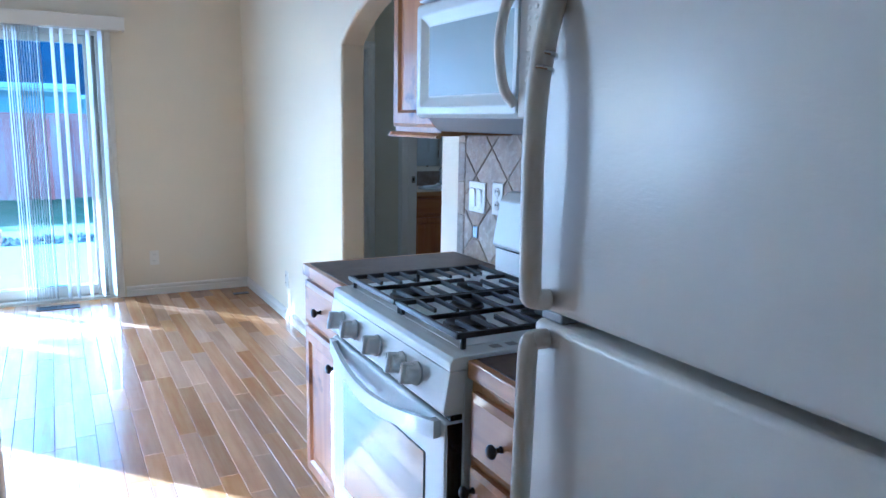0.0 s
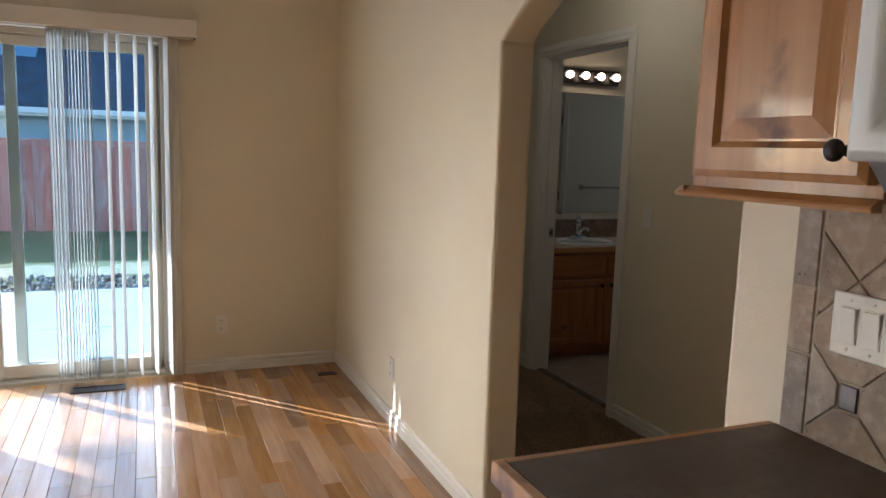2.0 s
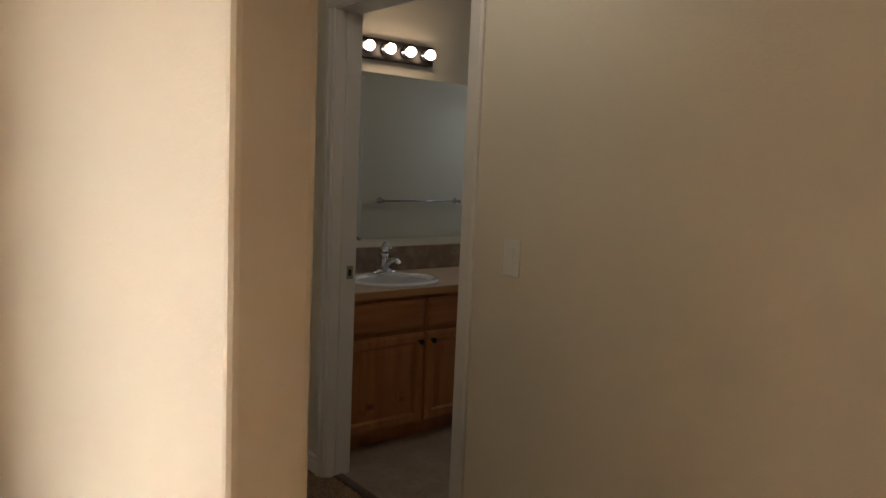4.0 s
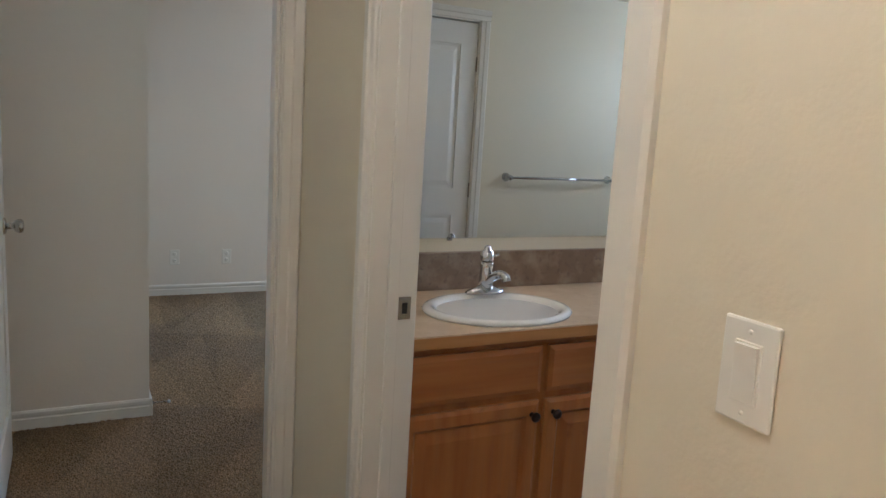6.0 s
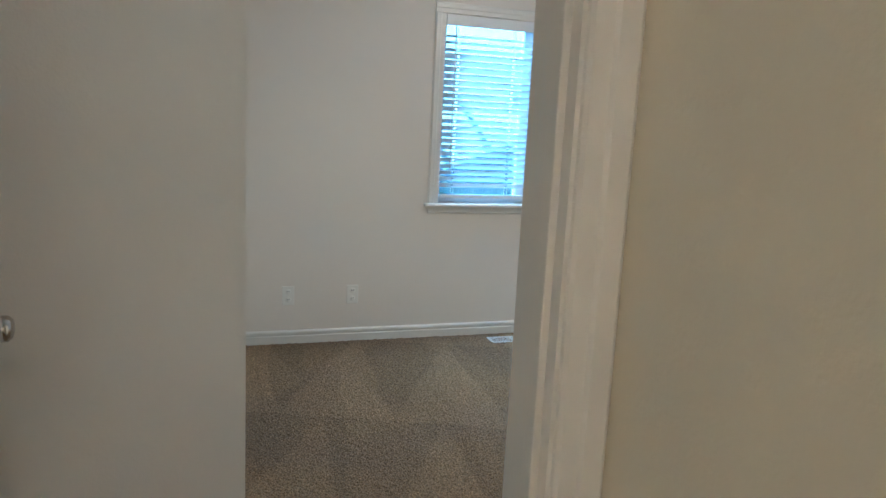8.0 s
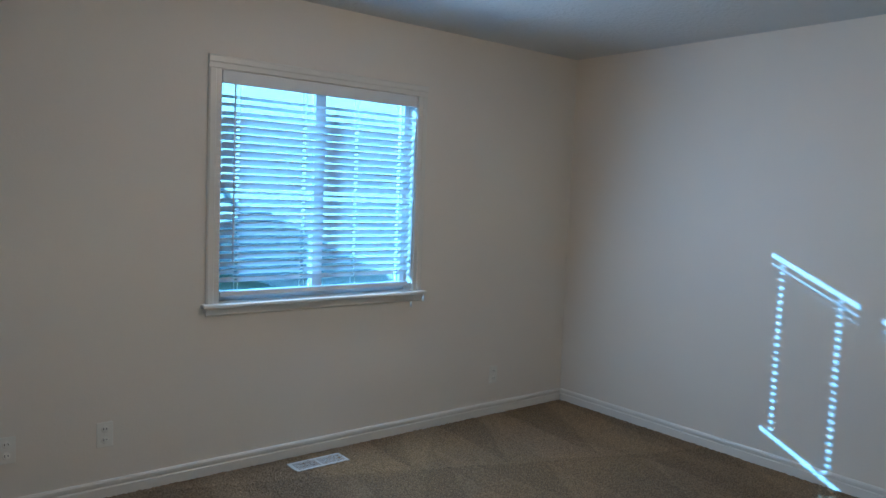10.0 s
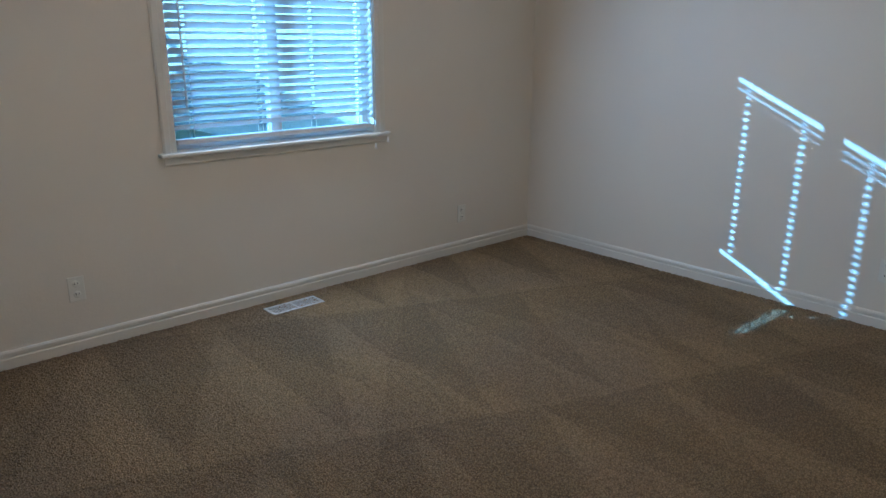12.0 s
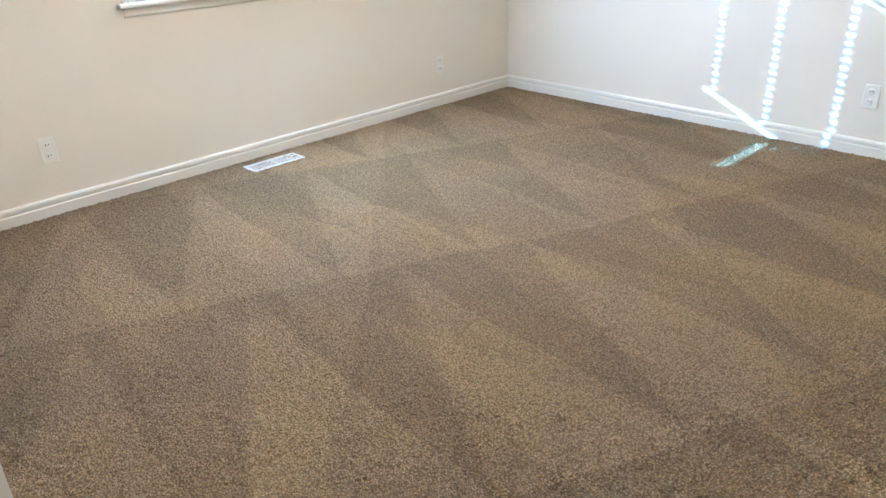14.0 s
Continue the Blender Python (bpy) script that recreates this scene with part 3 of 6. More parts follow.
def door_frame(name, label, axis, a0, a1, h, f0, f1, sides):
    """Jambs, stops and casings of a doorway in a wall; a0..a1 along the wall, f0..f1 its faces."""
    def bx(u0, u1, w0, w1, z0, z1, bev=0.0):
        return box(B(), *((u0, u1, w0, w1) if axis == "y" else (w0, w1, u0, u1)), z0, z1, bev)
    mid = (a0 + a1) / 2, (f0 + f1) / 2
    ob = thing(name, (mid[0], mid[1], 0) if axis == "y" else (mid[1], mid[0], 0), label, "door frame", kind="structure")
    t = .019
    part("jamb", bx(a0 - .001, a0 + t, f0 - .002, f1 + .002, 0, h - t), M_TRIM, ob)
    part("jamb", bx(a1 - t, a1 + .001, f0 - .002, f1 + .002, 0, h - t), M_TRIM, ob)
    part("head_jamb", bx(a0, a1, f0 - .002, f1 + .002, h - t, h + .001), M_TRIM, ob)
    for w, s in sides:
        U = (lambda d: (d, 0, 0)) if axis == "y" else (lambda d: (0, d, 0))
        V = (0, s, 0) if axis == "y" else (s, 0, 0)
        P = (lambda u, z: (u, w, z)) if axis == "y" else (lambda u, z: (w, u, z))
        r = t - .006
        part("casing", sweep(B(), CASE_PROF, P(a0 + r, 0), P(a0 + r, h - r), U(-1), V), M_TRIM, ob)
        part("casing", sweep(B(), CASE_PROF, P(a1 - r, 0), P(a1 - r, h - r), U(1), V), M_TRIM, ob)
        part("head_casing", sweep(B(), CASE_PROF, P(a0 + r - .066, h - r), P(a1 - r + .066, h - r), (0, 0, 1), V), M_TRIM, ob)
    return ob


bath_frame = door_frame("door_frame_bath", "cream painted bathroom door frame with grooved casing", "x", TD0 - .019, TD1 + .019, TDZ + .019, X2, X2B, [(X2, -1), (X2B, 1)])
part("door_stop", box(B(), X2 + .045, X2 + .075, TD1 - .010, TD1 + .001, 0, TDZ, .002), M_TRIM, bath_frame)
part("door_stop", box(B(), X2 + .045, X2 + .075, TD0 - .001, TD0 + .010, 0, TDZ, .002), M_TRIM, bath_frame)
sp = B()
box(sp, X2 + .078, X2 + .112, TD1 - .0025, TD1 + .001, .902, .960, .001)
strike = part("strike_plate", sp, M_NICKEL, bath_frame, "worn nickel strike plate")
part("latch_hole", box(B(), X2 + .088, X2 + .102, TD1 - .0035, TD1 - .001, .917, .945), M_SLOT, strike)
bed_frame = door_frame("door_frame_bedroom", "cream painted bedroom door frame with grooved casing", "y", BD0 - .019, BD1 + .019, BDZ + .019, YE, YEB, [(YE, -1), (YEB, 1)])
part("door_stop", box(B(), BD1 - .010, BD1 + .001, YE + .02, YE + .045, 0, BDZ, .002), M_TRIM, bed_frame)
closet_frame = door_frame("door_frame_closet", "cream painted linen closet door frame", "y", 3.58, 4.285, TDZ + .019, 5.075, 5.13, [(5.13, 1)])


def face(kind, x, y, z):
    """A frame for a front: u to the right as one looks at it, v up, w out of it."""
    u, w = {"-x": ((0, -1, 0), (-1, 0, 0)), "-y": ((1, 0, 0), (0, -1, 0)), "+x": ((0, 1, 0), (1, 0, 0)), "+y": ((-1, 0, 0), (0, 1, 0))}[kind]
    m = Matrix.Identity(4)
    for i in range(3):
        m[i][0], m[i][1], m[i][2] = u[i], (0, 0, 1)[i], w[i]
    m.translation = (x, y, z)
    return m


def put(bm, m):
    bmesh.ops.transform(bm, matrix=m, verts=bm.verts[:])
    return bm


def raised(bm, u0, u1, v0, v1, w0, w1, slope):
    """A raised field with sloping margins."""
    lo = [bm.verts.new(p) for p in ((u0, v0, w0), (u1, v0, w0), (u1, v1, w0), (u0, v1, w0))]
    s = slope
    hi = [bm.verts.new(p) for p in ((u0 + s, v0 + s, w1), (u1 - s, v0 + s, w1), (u1 - s, v1 - s, w1), (u0 + s, v1 - s, w1))]
    bm.faces.new(hi)
    for i in range(4):
        bm.faces.new((lo[i], lo[(i + 1) % 4], hi[(i + 1) % 4], hi[i]))
    return bm


def panel_door(w, h, t=.02, rail=.055):
    """Frame-and-panel front, from (0, 0, 0) to (w, h, t)."""
    bm = box(B(), 0, w, 0, h, 0, t - .006)
    f = max(bm.faces, key=lambda q: q.calc_area() if q.normal.z > .9 else 0)
    for width, depth in ((.012, .006), (rail - .022, 0), (.010, -.009), (.004, 0), (.032, .007)):
        bmesh.ops.inset_region(bm, faces=[f], thickness=width, depth=depth, use_even_offset=True)
    return bm


def slab_front(w, h, t=.02):
    bm = B()
    box(bm, 0, w, 0, h, 0, t - .006)
    raised(bm, 0, w, 0, h, t - .006, t, .016)
    return bm


def knob_at(m, parent, u, v, w, material=M_BRONZE, label="dark bronze knob"):
    bm = lathe(B(), [(.008, 0), (.008, .003), (.0055, .006), (.0055, .013), (.010, .017), (.0155, .022), (.0155, .027), (.011, .032), (0, .034)], n=16)
    put(bm, m @ Matrix.Translation((u, v, w)))
    return part("knob", bm, material, parent, label)


def outlet(kind, x, y, z, label="almond duplex outlet plate on the wall", w=.072, h=.118):
    m = face(kind, x, y, z)
    ob = thing("outlet", (x, y, z), label, "outlet", "wall outlets")
    bm = box(B(), -w / 2, w / 2, -h / 2, h / 2, 0, .006, .003)
    pl = part("cover_plate", put(bm, m), M_PLATE, ob)
    for dz in (-.025, .025):
        bm = lathe(B(), [(.0165, .0045), (.0165, .0078), (.0155, .0085), (0, .0085)], n=16)
        rc = part("receptacle", put(bm, m @ Matrix.Translation((0, dz, 0))), M_PLATE, pl)
        for du, hh in ((-.0065, .009), (.0065, .007)):
            part("slot", put(box(B(), du - .0016, du + .0016, dz - hh / 2 + .003, dz + hh / 2 + .003, .008, .0098), m), M_SLOT, ob)
    part("screw", put(lathe(B(), [(.003, .0055), (.003, .007), (0, .0072)], n=10), m), M_PLATE, ob)
    return ob


def switch(kind, x, y, z, gangs, label):
    m = face(kind, x, y, z)
    w = .072 + .046 * (gangs - 1)
    ob = thing("light_switch", (x, y, z), label, "switch")
    part("cover_plate", put(box(B(), -w / 2, w / 2, -.058, .058, 0, .006, .003), m), M_PLATE, ob)
    for g in range(gangs):
        u = (g - (gangs - 1) / 2) * .046
        part("rocker_frame", put(box(B(), u - .0175, u + .0175, -.034, .034, .0045, .0075, .001), m), M_PLATE, ob)
        bm = B()
        prism(bm, [(-.031, .007), (.031, .007), (.031, .0125), (0, .0095), (-.031, .0078)], "x", u - .0145, u + .0145)
        part("rocker", put(bm, m), M_PLATE, ob)
        for dv in (-.045, .045):
            part("screw", put(lathe(B(), [(.0028, .0055), (.0028, .0068), (0, .007)], n=10), m @ Matrix.Translation((u, dv, 0))), M_PLATE, ob)
    return ob


outlet("-y", .735, YD, .302)
outlet("-x", X1, 5.528, .300)
outlet("-y", 2.747, YW, .300)
outlet("-y", 3.141, YW, .299)
outlet("-y", 5.575, YW, .270)
outlet("-x", XR, 8.05, .300)
switch("-x", X2, 5.055, 1.136, 1, "cream single rocker switch on the hall wall")

# ---- sliding door and vertical blind ----


def slider():
    ob = thing("door_1", (-.5, YD, 0), "almond vinyl sliding glass patio door, half open", "sliding door", kind="structure")
    part("frame_side", box(B(), SL0, SL0 + .045, YD + .02, YDB - .01, 0, SLZ, .003), M_VINYL, ob)
    part("frame_side", box(B(), SL1 - .045, SL1, YD + .02, YDB - .01, 0, SLZ, .003), M_VINYL, ob)
    part("frame_head", box(B(), SL0 + .045, SL1 - .045, YD + .02, YDB - .01, SLZ - .045, SLZ, .003), M_VINYL, ob)
    sill = B()
    box(sill, SL0 + .045, SL1 - .045, YD + .005, YDB - .005, -.015, .022, .002)
    for y in (YD + .07, YD + .12):
        box(sill, SL0 + .045, SL1 - .045, y - .004, y + .004, .022, .034)
    part("threshold", sill, M_VINYL, ob)
    for nm, x0, x1, y0 in (("sliding_panel", -.548, .375, YD + .050), ("fixed_panel", -.425, .395, YD + .102)):
        bm = B()
        s, z0, z1, y1 = .062, .036, SLZ - .047, y0 + .036
        if nm == "fixed_panel":
            s = .06
        box(bm, x0, x0 + s, y0, y1, z0, z1, .004)
        box(bm, x1 - s, x1, y0, y1, z0, z1, .004)
        box(bm, x0 + s, x1 - s, y0 + .001, y1 - .001, z0, z0 + .075, .004)
        box(bm, x0 + s, x1 - s, y0 + .001, y1 - .001, z1 - .055, z1, .004)
        p = part(nm, bm, M_VINYL, ob)
        g = part("glass", box(B(), x0 + s, x1 - s, y0 + .014, y0 + .020, z0 + .075, z1 - .055), M_SLIDERGLASS, p, "faintly blue glass pane")
        g.visible_shadow = False
        if nm == "sliding_panel":
            hb = tube(B(), curve_pts([(x0 + .030, y0 - .002, .905), (x0 + .045, y0 - .030, .935), (x0 + .052, y0 - .040, 1.0), (x0 + .045, y0 - .030, 1.065), (x0 + .030, y0 - .002, 1.095)], 6), .009, 10)
            part("pull_handle", hb, M_WHITE, p, "curved white pull handle")
            part("latch", box(B(), x0 + .004, x0 + .024, y0 - .014, y0, .965, 1.065, .003), M_SLOT, p, "black latch")
    V = (0, -1, 0)
    part("casing", sweep(B(), CASE_PROF, (SL0 + .004, YD, 0), (SL0 + .004, YD, SLZ), (-1, 0, 0), V), M_TRIM, ob)
    part("casing", sweep(B(), CASE_PROF, (SL1 - .004, YD, 0), (SL1 - .004, YD, SLZ), (1, 0, 0), V), M_TRIM, ob)
    part("head_casing", sweep(B(), CASE_PROF, (SL0 - .062, YD, SLZ - .004), (SL1 + .062, YD, SLZ - .004), (0, 0, 1), V), M_TRIM, ob)


slider()


def vertical_blind():
    ob = thing("vertical_blind", (-.5, YD - .08, 2.0), "cream vertical blind drawn aside, under a painted valance", "blind")
    bm = B()
    box(bm, -1.66, .598, YD - .118, YD - .106, 2.052, 2.150, .003)
    box(bm, .586, .598, YD - .106, YD, 2.052, 2.150, .002)
    box(bm, -1.66, .586, YD - .106, YD, 2.138, 2.150, .002)
    part("valance", bm, M_TRIM, ob)
    part("head_rail", box(B(), -1.55, .56, YD - .085, YD - .045, 2.045, 2.085, .004), M_VINYL, ob)
    rng = random.Random(3)
    xs = [-.182 + .0165 * i for i in range(14)] + [.114, .175, .264, .348, .428]
    for i, x in enumerate(xs):
        a = radians(90 + (rng.uniform(-5, 5) if i < 14 else 14 + rng.uniform(-3, 3)))
        bm = B()
        n, w = 6, .089
        ring = []
        for k in range(n + 1):
            s = k / n - .5
            bow = .004 * (1 - 4 * s * s)
            ring.append((s * w, bow))
        out = ring + [(u, v + .0012) for u, v in reversed(ring)]
        pts = [(x + u * math.cos(a) - v * math.sin(a), YD - .066 + u * math.sin(a) + v * math.cos(a)) for u, v in out]
        prism(bm, pts, "z", .035 + rng.uniform(0, .004), 2.046)
        va = part("vane", bm, M_BLINDV, ob)
        part("clip", box(B(), x - .004, x + .004, YD - .078, YD - .054, 2.040, 2.05), M_VINYL, va)
    return ob


vertical_blind()


def register(name, x0, x1, y0, y1, along, material, label, n):
    ob = thing(name, ((x0 + x1) / 2, (y0 + y1) / 2, 0), label, "floor vent")
    bm = B()
    e = .014
    box(bm, x0, x1, y0, y0 + e, 0, .006, .002)
    box(bm, x0, x1, y1 - e, y1, 0, .006, .002)
    box(bm, x0, x0 + e, y0 + e, y1 - e, 0, .0055)
    box(bm, x1 - e, x1, y0 + e, y1 - e, 0, .0055)
    box(bm, (x0 + x1) / 2 - .006, (x0 + x1) / 2 + .006, y0 + e, y1 - e, 0, .0055)
    part("rim", bm, material, ob)
    part("damper", box(B(), x0 + e, x1 - e, y0 + e, y1 - e, .0002, .001), M_SLOT, ob)
    for i in range(n):
        x = x0 + e + (x1 - x0 - 2 * e) * (i + .5) / n
        part("louvre", box(B(), x - .0025, x + .0025, y0 + e, y1 - e, .001, .0045), material, ob)
    return ob


register("floor_register", -.12, .17, 6.50, 6.61, "x", M_VENTB, "bronze louvred floor register set in the planks", 22)
register("floor_register", 1.30, 1.42, 6.44, 6.50, "x", M_VENTB, "small bronze floor register in the dining corner", 9)
register("floor_vent", 4.02, 4.335, 10.225, 10.345, "x", M_VENTW, "white louvred metal floor vent on the carpet", 24)

dm = B()
box(dm, -1.35, -.52, 6.33, 6.70, 0, .012, .004)
solid("door_mat", dm, M_MAT, "grey woven door mat by the patio door", "mat")


def chandelier():
    c = Vector((-.46, 5.25, 0))
    ob = thing("chandelier", (c.x, c.y, 2.03), "aged pewter chandelier with scrolled arms", "chandelier")
    m = Matrix.Translation((c.x, c.y, 0))
    part("centre_post", lathe(B(), [(0, 2.018), (.010, 2.026), (.014, 2.042), (.007, 2.056), (.020, 2.075), (.026, 2.10), (.014, 2.125), (.010, 2.20), (.022, 2.25), (.030, 2.30), (.016, 2.36), (.010, 2.44), (.006, 2.46), (.006, 2.745)], m, 16), M_PEWTER, ob)
    part("canopy", lathe(B(), [(.006, 2.725), (.03, 2.735), (.06, 2.775), (.065, 2.794)], m, 20), M_PEWTER, ob)
    for i in range(6):
        a = radians(60 * i + 14)
        d = Vector((math.cos(a), math.sin(a), 0))
        def P(r, z):
            return c + d * r + Vector((0, 0, z))
        part("arm", tube(B(), curve_pts([P(.012, 2.16), P(.035, 2.095), P(.08, 2.062), P(.14, 2.072), P(.20, 2.11), P(.245, 2.17), P(.25, 2.23)], 6), .0065, 8), M_PEWTER, ob)
        part("scroll", tube(B(), curve_pts([P(.02, 2.30), P(.09, 2.31), P(.125, 2.24), P(.10, 2.16), P(.05, 2.13), P(.03, 2.165), P(.05, 2.19)], 6), .0045, 8), M_PEWTER, ob)
        part("leaf", tube(B(), curve_pts([P(.012, 2.082), P(.032, 2.092), P(.045, 2.118)], 4), [.006, .006, .0055, .005, .0045, .004, .003, .002, .001], 6, .4), M_PEWTER, ob)
        mm = Matrix.Translation((c.x + d.x * .25, c.y + d.y * .25, 0))
        part("cup", lathe(B(), [(.006, 2.222), (.022, 2.232), (.030, 2.245), (.012, 2.248), (.011, 2.33), (0, 2.332)], mm, 14), M_PEWTER, ob)
    ob.location += Vector((.07, .10, -.045))
    return ob


chandelier()

# ---- kitchen ----
CF = .858     # face of the base cabinets


def base_cabinet(y0, y1, fronts, label):
    ob = thing("base_cabinet", (1.17, (y0 + y1) / 2, 0), label, "cabinet", "kitchen base cabinets")
    bm = B()
    box(bm, CF + .02, X1 - .003, y0, y1, .10, .872)
    box(bm, CF + .09, X1 - .003, y0, y1, 0, .10)
    part("body", bm, M_ALDER, ob)
    ff = B()
    box(ff, CF, CF + .02, y0, y0 + .038, .10, .872, .001)
    box(ff, CF, CF + .02, y1 - .038, y1, .10, .872, .001)
    box(ff, CF + .0006, CF + .02, y0 + .038, y1 - .038, .842, .872)
    box(ff, CF + .0006, CF + .02, y0 + .038, y1 - .038, .10, .135)
    box(ff, CF + .0006, CF + .02, y0 + .038, y1 - .038, .66, .70)
    part("face_frame", ff, M_ALDER, ob)
    for kind, z0, z1, ku, kv in fronts:
        m = face("-x", CF - .001, y1 - .022, z0)
        w, h = y1 - y0 - .044, z1 - z0
        bm = slab_front(w, h) if kind == "drawer" else panel_door(w, h)
        f = part(kind, put(bm, m), M_ALDER_H if kind == "drawer" else M_ALDER, ob)
        knob_at(m, f, ku if ku > 0 else w / 2, kv if kv > 0 else h / 2, .02)
    return ob


base_cabinet(2.642, 3.058, [("drawer", .700, .856, 0, 0), ("door", .125, .685, .330, .50)], "knotty alder base cabinet with one drawer and a panelled door")
base_cabinet(1.440, 1.858, [("drawer", .690, .845, .135, 0), ("door", .125, .670, .028, .50)], "knotty alder base cabinet between range and refrigerator")


def countertop(y0, y1, label, end):
    ob = thing("countertop", (1.17, (y0 + y1) / 2, .872), label, "countertop", "kitchen countertops")
    part("slab", box(B(), .868, X1 - .002, y0, y1 - (.018 if end else 0), .873, .910, .002), M_COUNTER, ob)
    e = B()
    box(e, .846, .868, y0, y1, .868, .9095, .003)
    if end:
        box(e, .868, X1 - .002, y1 - .018, y1, .868, .9095, .003)
    part("wood_edge", e, M_ALDER_H, ob, "alder wood edging")
    return ob


countertop(2.638, 3.078, "brown mottled laminate countertop with a wood edge", True)
countertop(1.432, 1.862, "narrow brown laminate countertop with a wood edge", False)


def gas_range():
    y0, y1 = 1.868, 2.630
    ob = thing("gas_range", (1.13, 2.25, 0), "white gas range with black grates and five knobs", "range")
    part("body", box(B(), .842, 1.44, y0 + .002, y1 - .002, .02, .882, .004), M_WHITE, ob)
    part("toe_kick", box(B(), .90, 1.40, y0 + .02, y1 - .02, 0, .02), M_SLOT, ob)
    top = B()
    prism(top, [(.806, .884), (.806, .905), (.815, .916), (.84, .918), (1.33, .918), (1.34, .926), (1.44, .926), (1.44, .884)], "y", y0, y1, .003)
    part("cooktop", top, M_WHITE, ob)
    well = B()
    box(well, .86, 1.31, y0 + .06, y1 - .06, .9182, .9196)
    part("burner_well", well, M_WHITE, ob)
    cp = B()
    prism(cp, [(.806, .884), (.844, .884), (.844, .782), (.795, .782), (.790, .79)], "y", y0, y1, .003)
    part("control_panel", cp, M_WHITE, ob)
    part("vent_strip", box(B(), .812, .844, y0 + .006, y1 - .006, .766, .782), M_BLACK, ob, "black vent gap")
    for y in (2.530, 2.425, 2.260, 2.105, 2.018):
        m = face("-x", .797, y, .836) @ Matrix.Rotation(radians(-9), 4, "X")
        kb = lathe(B(), [(.029, 0), (.029, .006), (.024, .010), (.023, .030), (.020, .034), (0, .034)], n=22)
        k = part("knob", put(kb, m), M_WHITE, ob)
        part("knob_grip", put(box(B(), -.008, .008, -.026, .026, .012, .044, .004), m), M_WHITE, k)
        part("knob_mark", put(box(B(), -.0015, .0015, .010, .024, .0435, .0446), m), M_GREYP, k)
    dr = B()
    box(dr, .800, .842, y0 + .004, y1 - .004, .215, .764, .008, 3)
    d = part("oven_door", dr, M_WHITE, ob)
    part("oven_window", box(B(), .7965, .802, y0 + .105, y1 - .105, .300, .655, .003), M_OVENGLASS, d, "glossy grey oven glass")
    part("door_edge", box(B(), .803, .841, y0 + .0015, y0 + .004, .22, .76), M_BLACK, d)
    hy = [y0 + .03 + (y1 - y0 - .06) * i / 20 for i in range(21)]
    hp = [(.782 - .030 * math.sin(math.pi * i / 20), y, .742 - .040 * math.sin(math.pi * i / 20)) for i, y in enumerate(hy)]
    hb = B()
    n = len(hp)
    for s in range(n - 1):
        (xa, ya, za), (xb, yb, zb) = hp[s], hp[s + 1]
        va = [hb.verts.new(p) for p in ((xa, ya, za - .021), (xa, ya, za + .021), (xa + .014, ya, za + .021), (xa + .014, ya, za - .021))]
        vb = [hb.verts.new(p) for p in ((xb, yb, zb - .021), (xb, yb, zb + .021), (xb + .014, yb, zb + .021), (xb + .014, yb, zb - .021))]
        for i in range(4):
            f = hb.faces.new((va[i], va[(i + 1) % 4], vb[(i + 1) % 4], vb[i]))
        if s == 0:
            hb.faces.new(va)
        if s == n - 2:
            hb.faces.new(vb)
    bmesh.ops.remove_doubles(hb, verts=hb.verts[:], dist=1e-5)
    bmesh.ops.recalc_face_normals(hb, faces=hb.faces[:])
    for y in (y0 + .045, y1 - .045):
        box(hb, .782, .802, y - .014, y + .014, .722, .762, .003)
    part("oven_handle", hb, M_WHITE, d)
    sd = B()
    box(sd, .803, .842, y0 + .004, y1 - .004, .035, .205, .006)
    part("warming_drawer", sd, M_WHITE, ob)
    bp = B()
    prism(bp, [(1.392, .926), (1.475, .926), (1.475, 1.196), (1.438, 1.196), (1.405, 1.170), (1.378, 1.018), (1.392, 1.008)], "y", y0 + .004, y1 - .004, .006)
    part("backguard", bp, M_WHITE, ob)
    part("backguard_gap", box(B(), 1.3865, 1.40, y0 + .012, y1 - .012, 1.006, 1.010), M_BLACK, ob)
    m = face("-x", 1.3905, 2.304, 1.094) @ Matrix.Rotation(radians(-10), 4, "X")
    cl = part("clock_panel", put(box(B(), -.086, .086, -.038, .040, -.004, .0035, .002), m), M_WHITE, ob)
    part("display", put(box(B(), -.032, .032, .003, .031, .003, .0042), m), M_BLACK, cl, "black clock display")
    tx = bpy.data.curves.new("digits", "FONT")
    tx.body, tx.size, tx.align_x, tx.align_y, tx.extrude = "10:09", .021, "CENTER", "CENTER", .0002
    tmp = bpy.data.objects.new("digits", tx)
    scene.collection.objects.link(tmp)
    me = bpy.data.meshes.new_from_object(tmp.evaluated_get(bpy.context.evaluated_depsgraph_get()))
    bpy.data.objects.remove(tmp)
    db = B()
    db.from_mesh(me)
    put(db, m @ Matrix.Translation((0, .017, .0046)))
    part("digits", db, M_DIGIT, cl, "glowing blue clock digits")
    for i in range(6):
        u = (-.06, -.02, .0, .045, .06, .07)[i]
        v = (-.012, -.026, -.026, -.012, .008, .024)[i]
        part("button", put(box(B(), u - .006, u + .006, v - .003, v + .003, .003, .0045, .001), m), M_GREYP, cl)
    # burners
    for bx, by, r in ((.962, 2.075, .052), (.962, 2.415, .048), (1.170, 2.415, .040), (1.170, 2.065, .040), (1.062, 2.245, .042)):
        mm = Matrix.Translation((bx, by, 0))
        b = part("burner", lathe(B(), [(r + .008, .9196), (r + .006, .926), (r - .004, .930), (0, .930)], mm, 24), M_BURNER, ob)
        part("burner_cap", lathe(B(), [(r, .930), (r, .938), (r - .006, .942), (0, .943)], mm, 24), M_BURNER, b)
    # grates: two, each a frame with fingers
    zt = .958
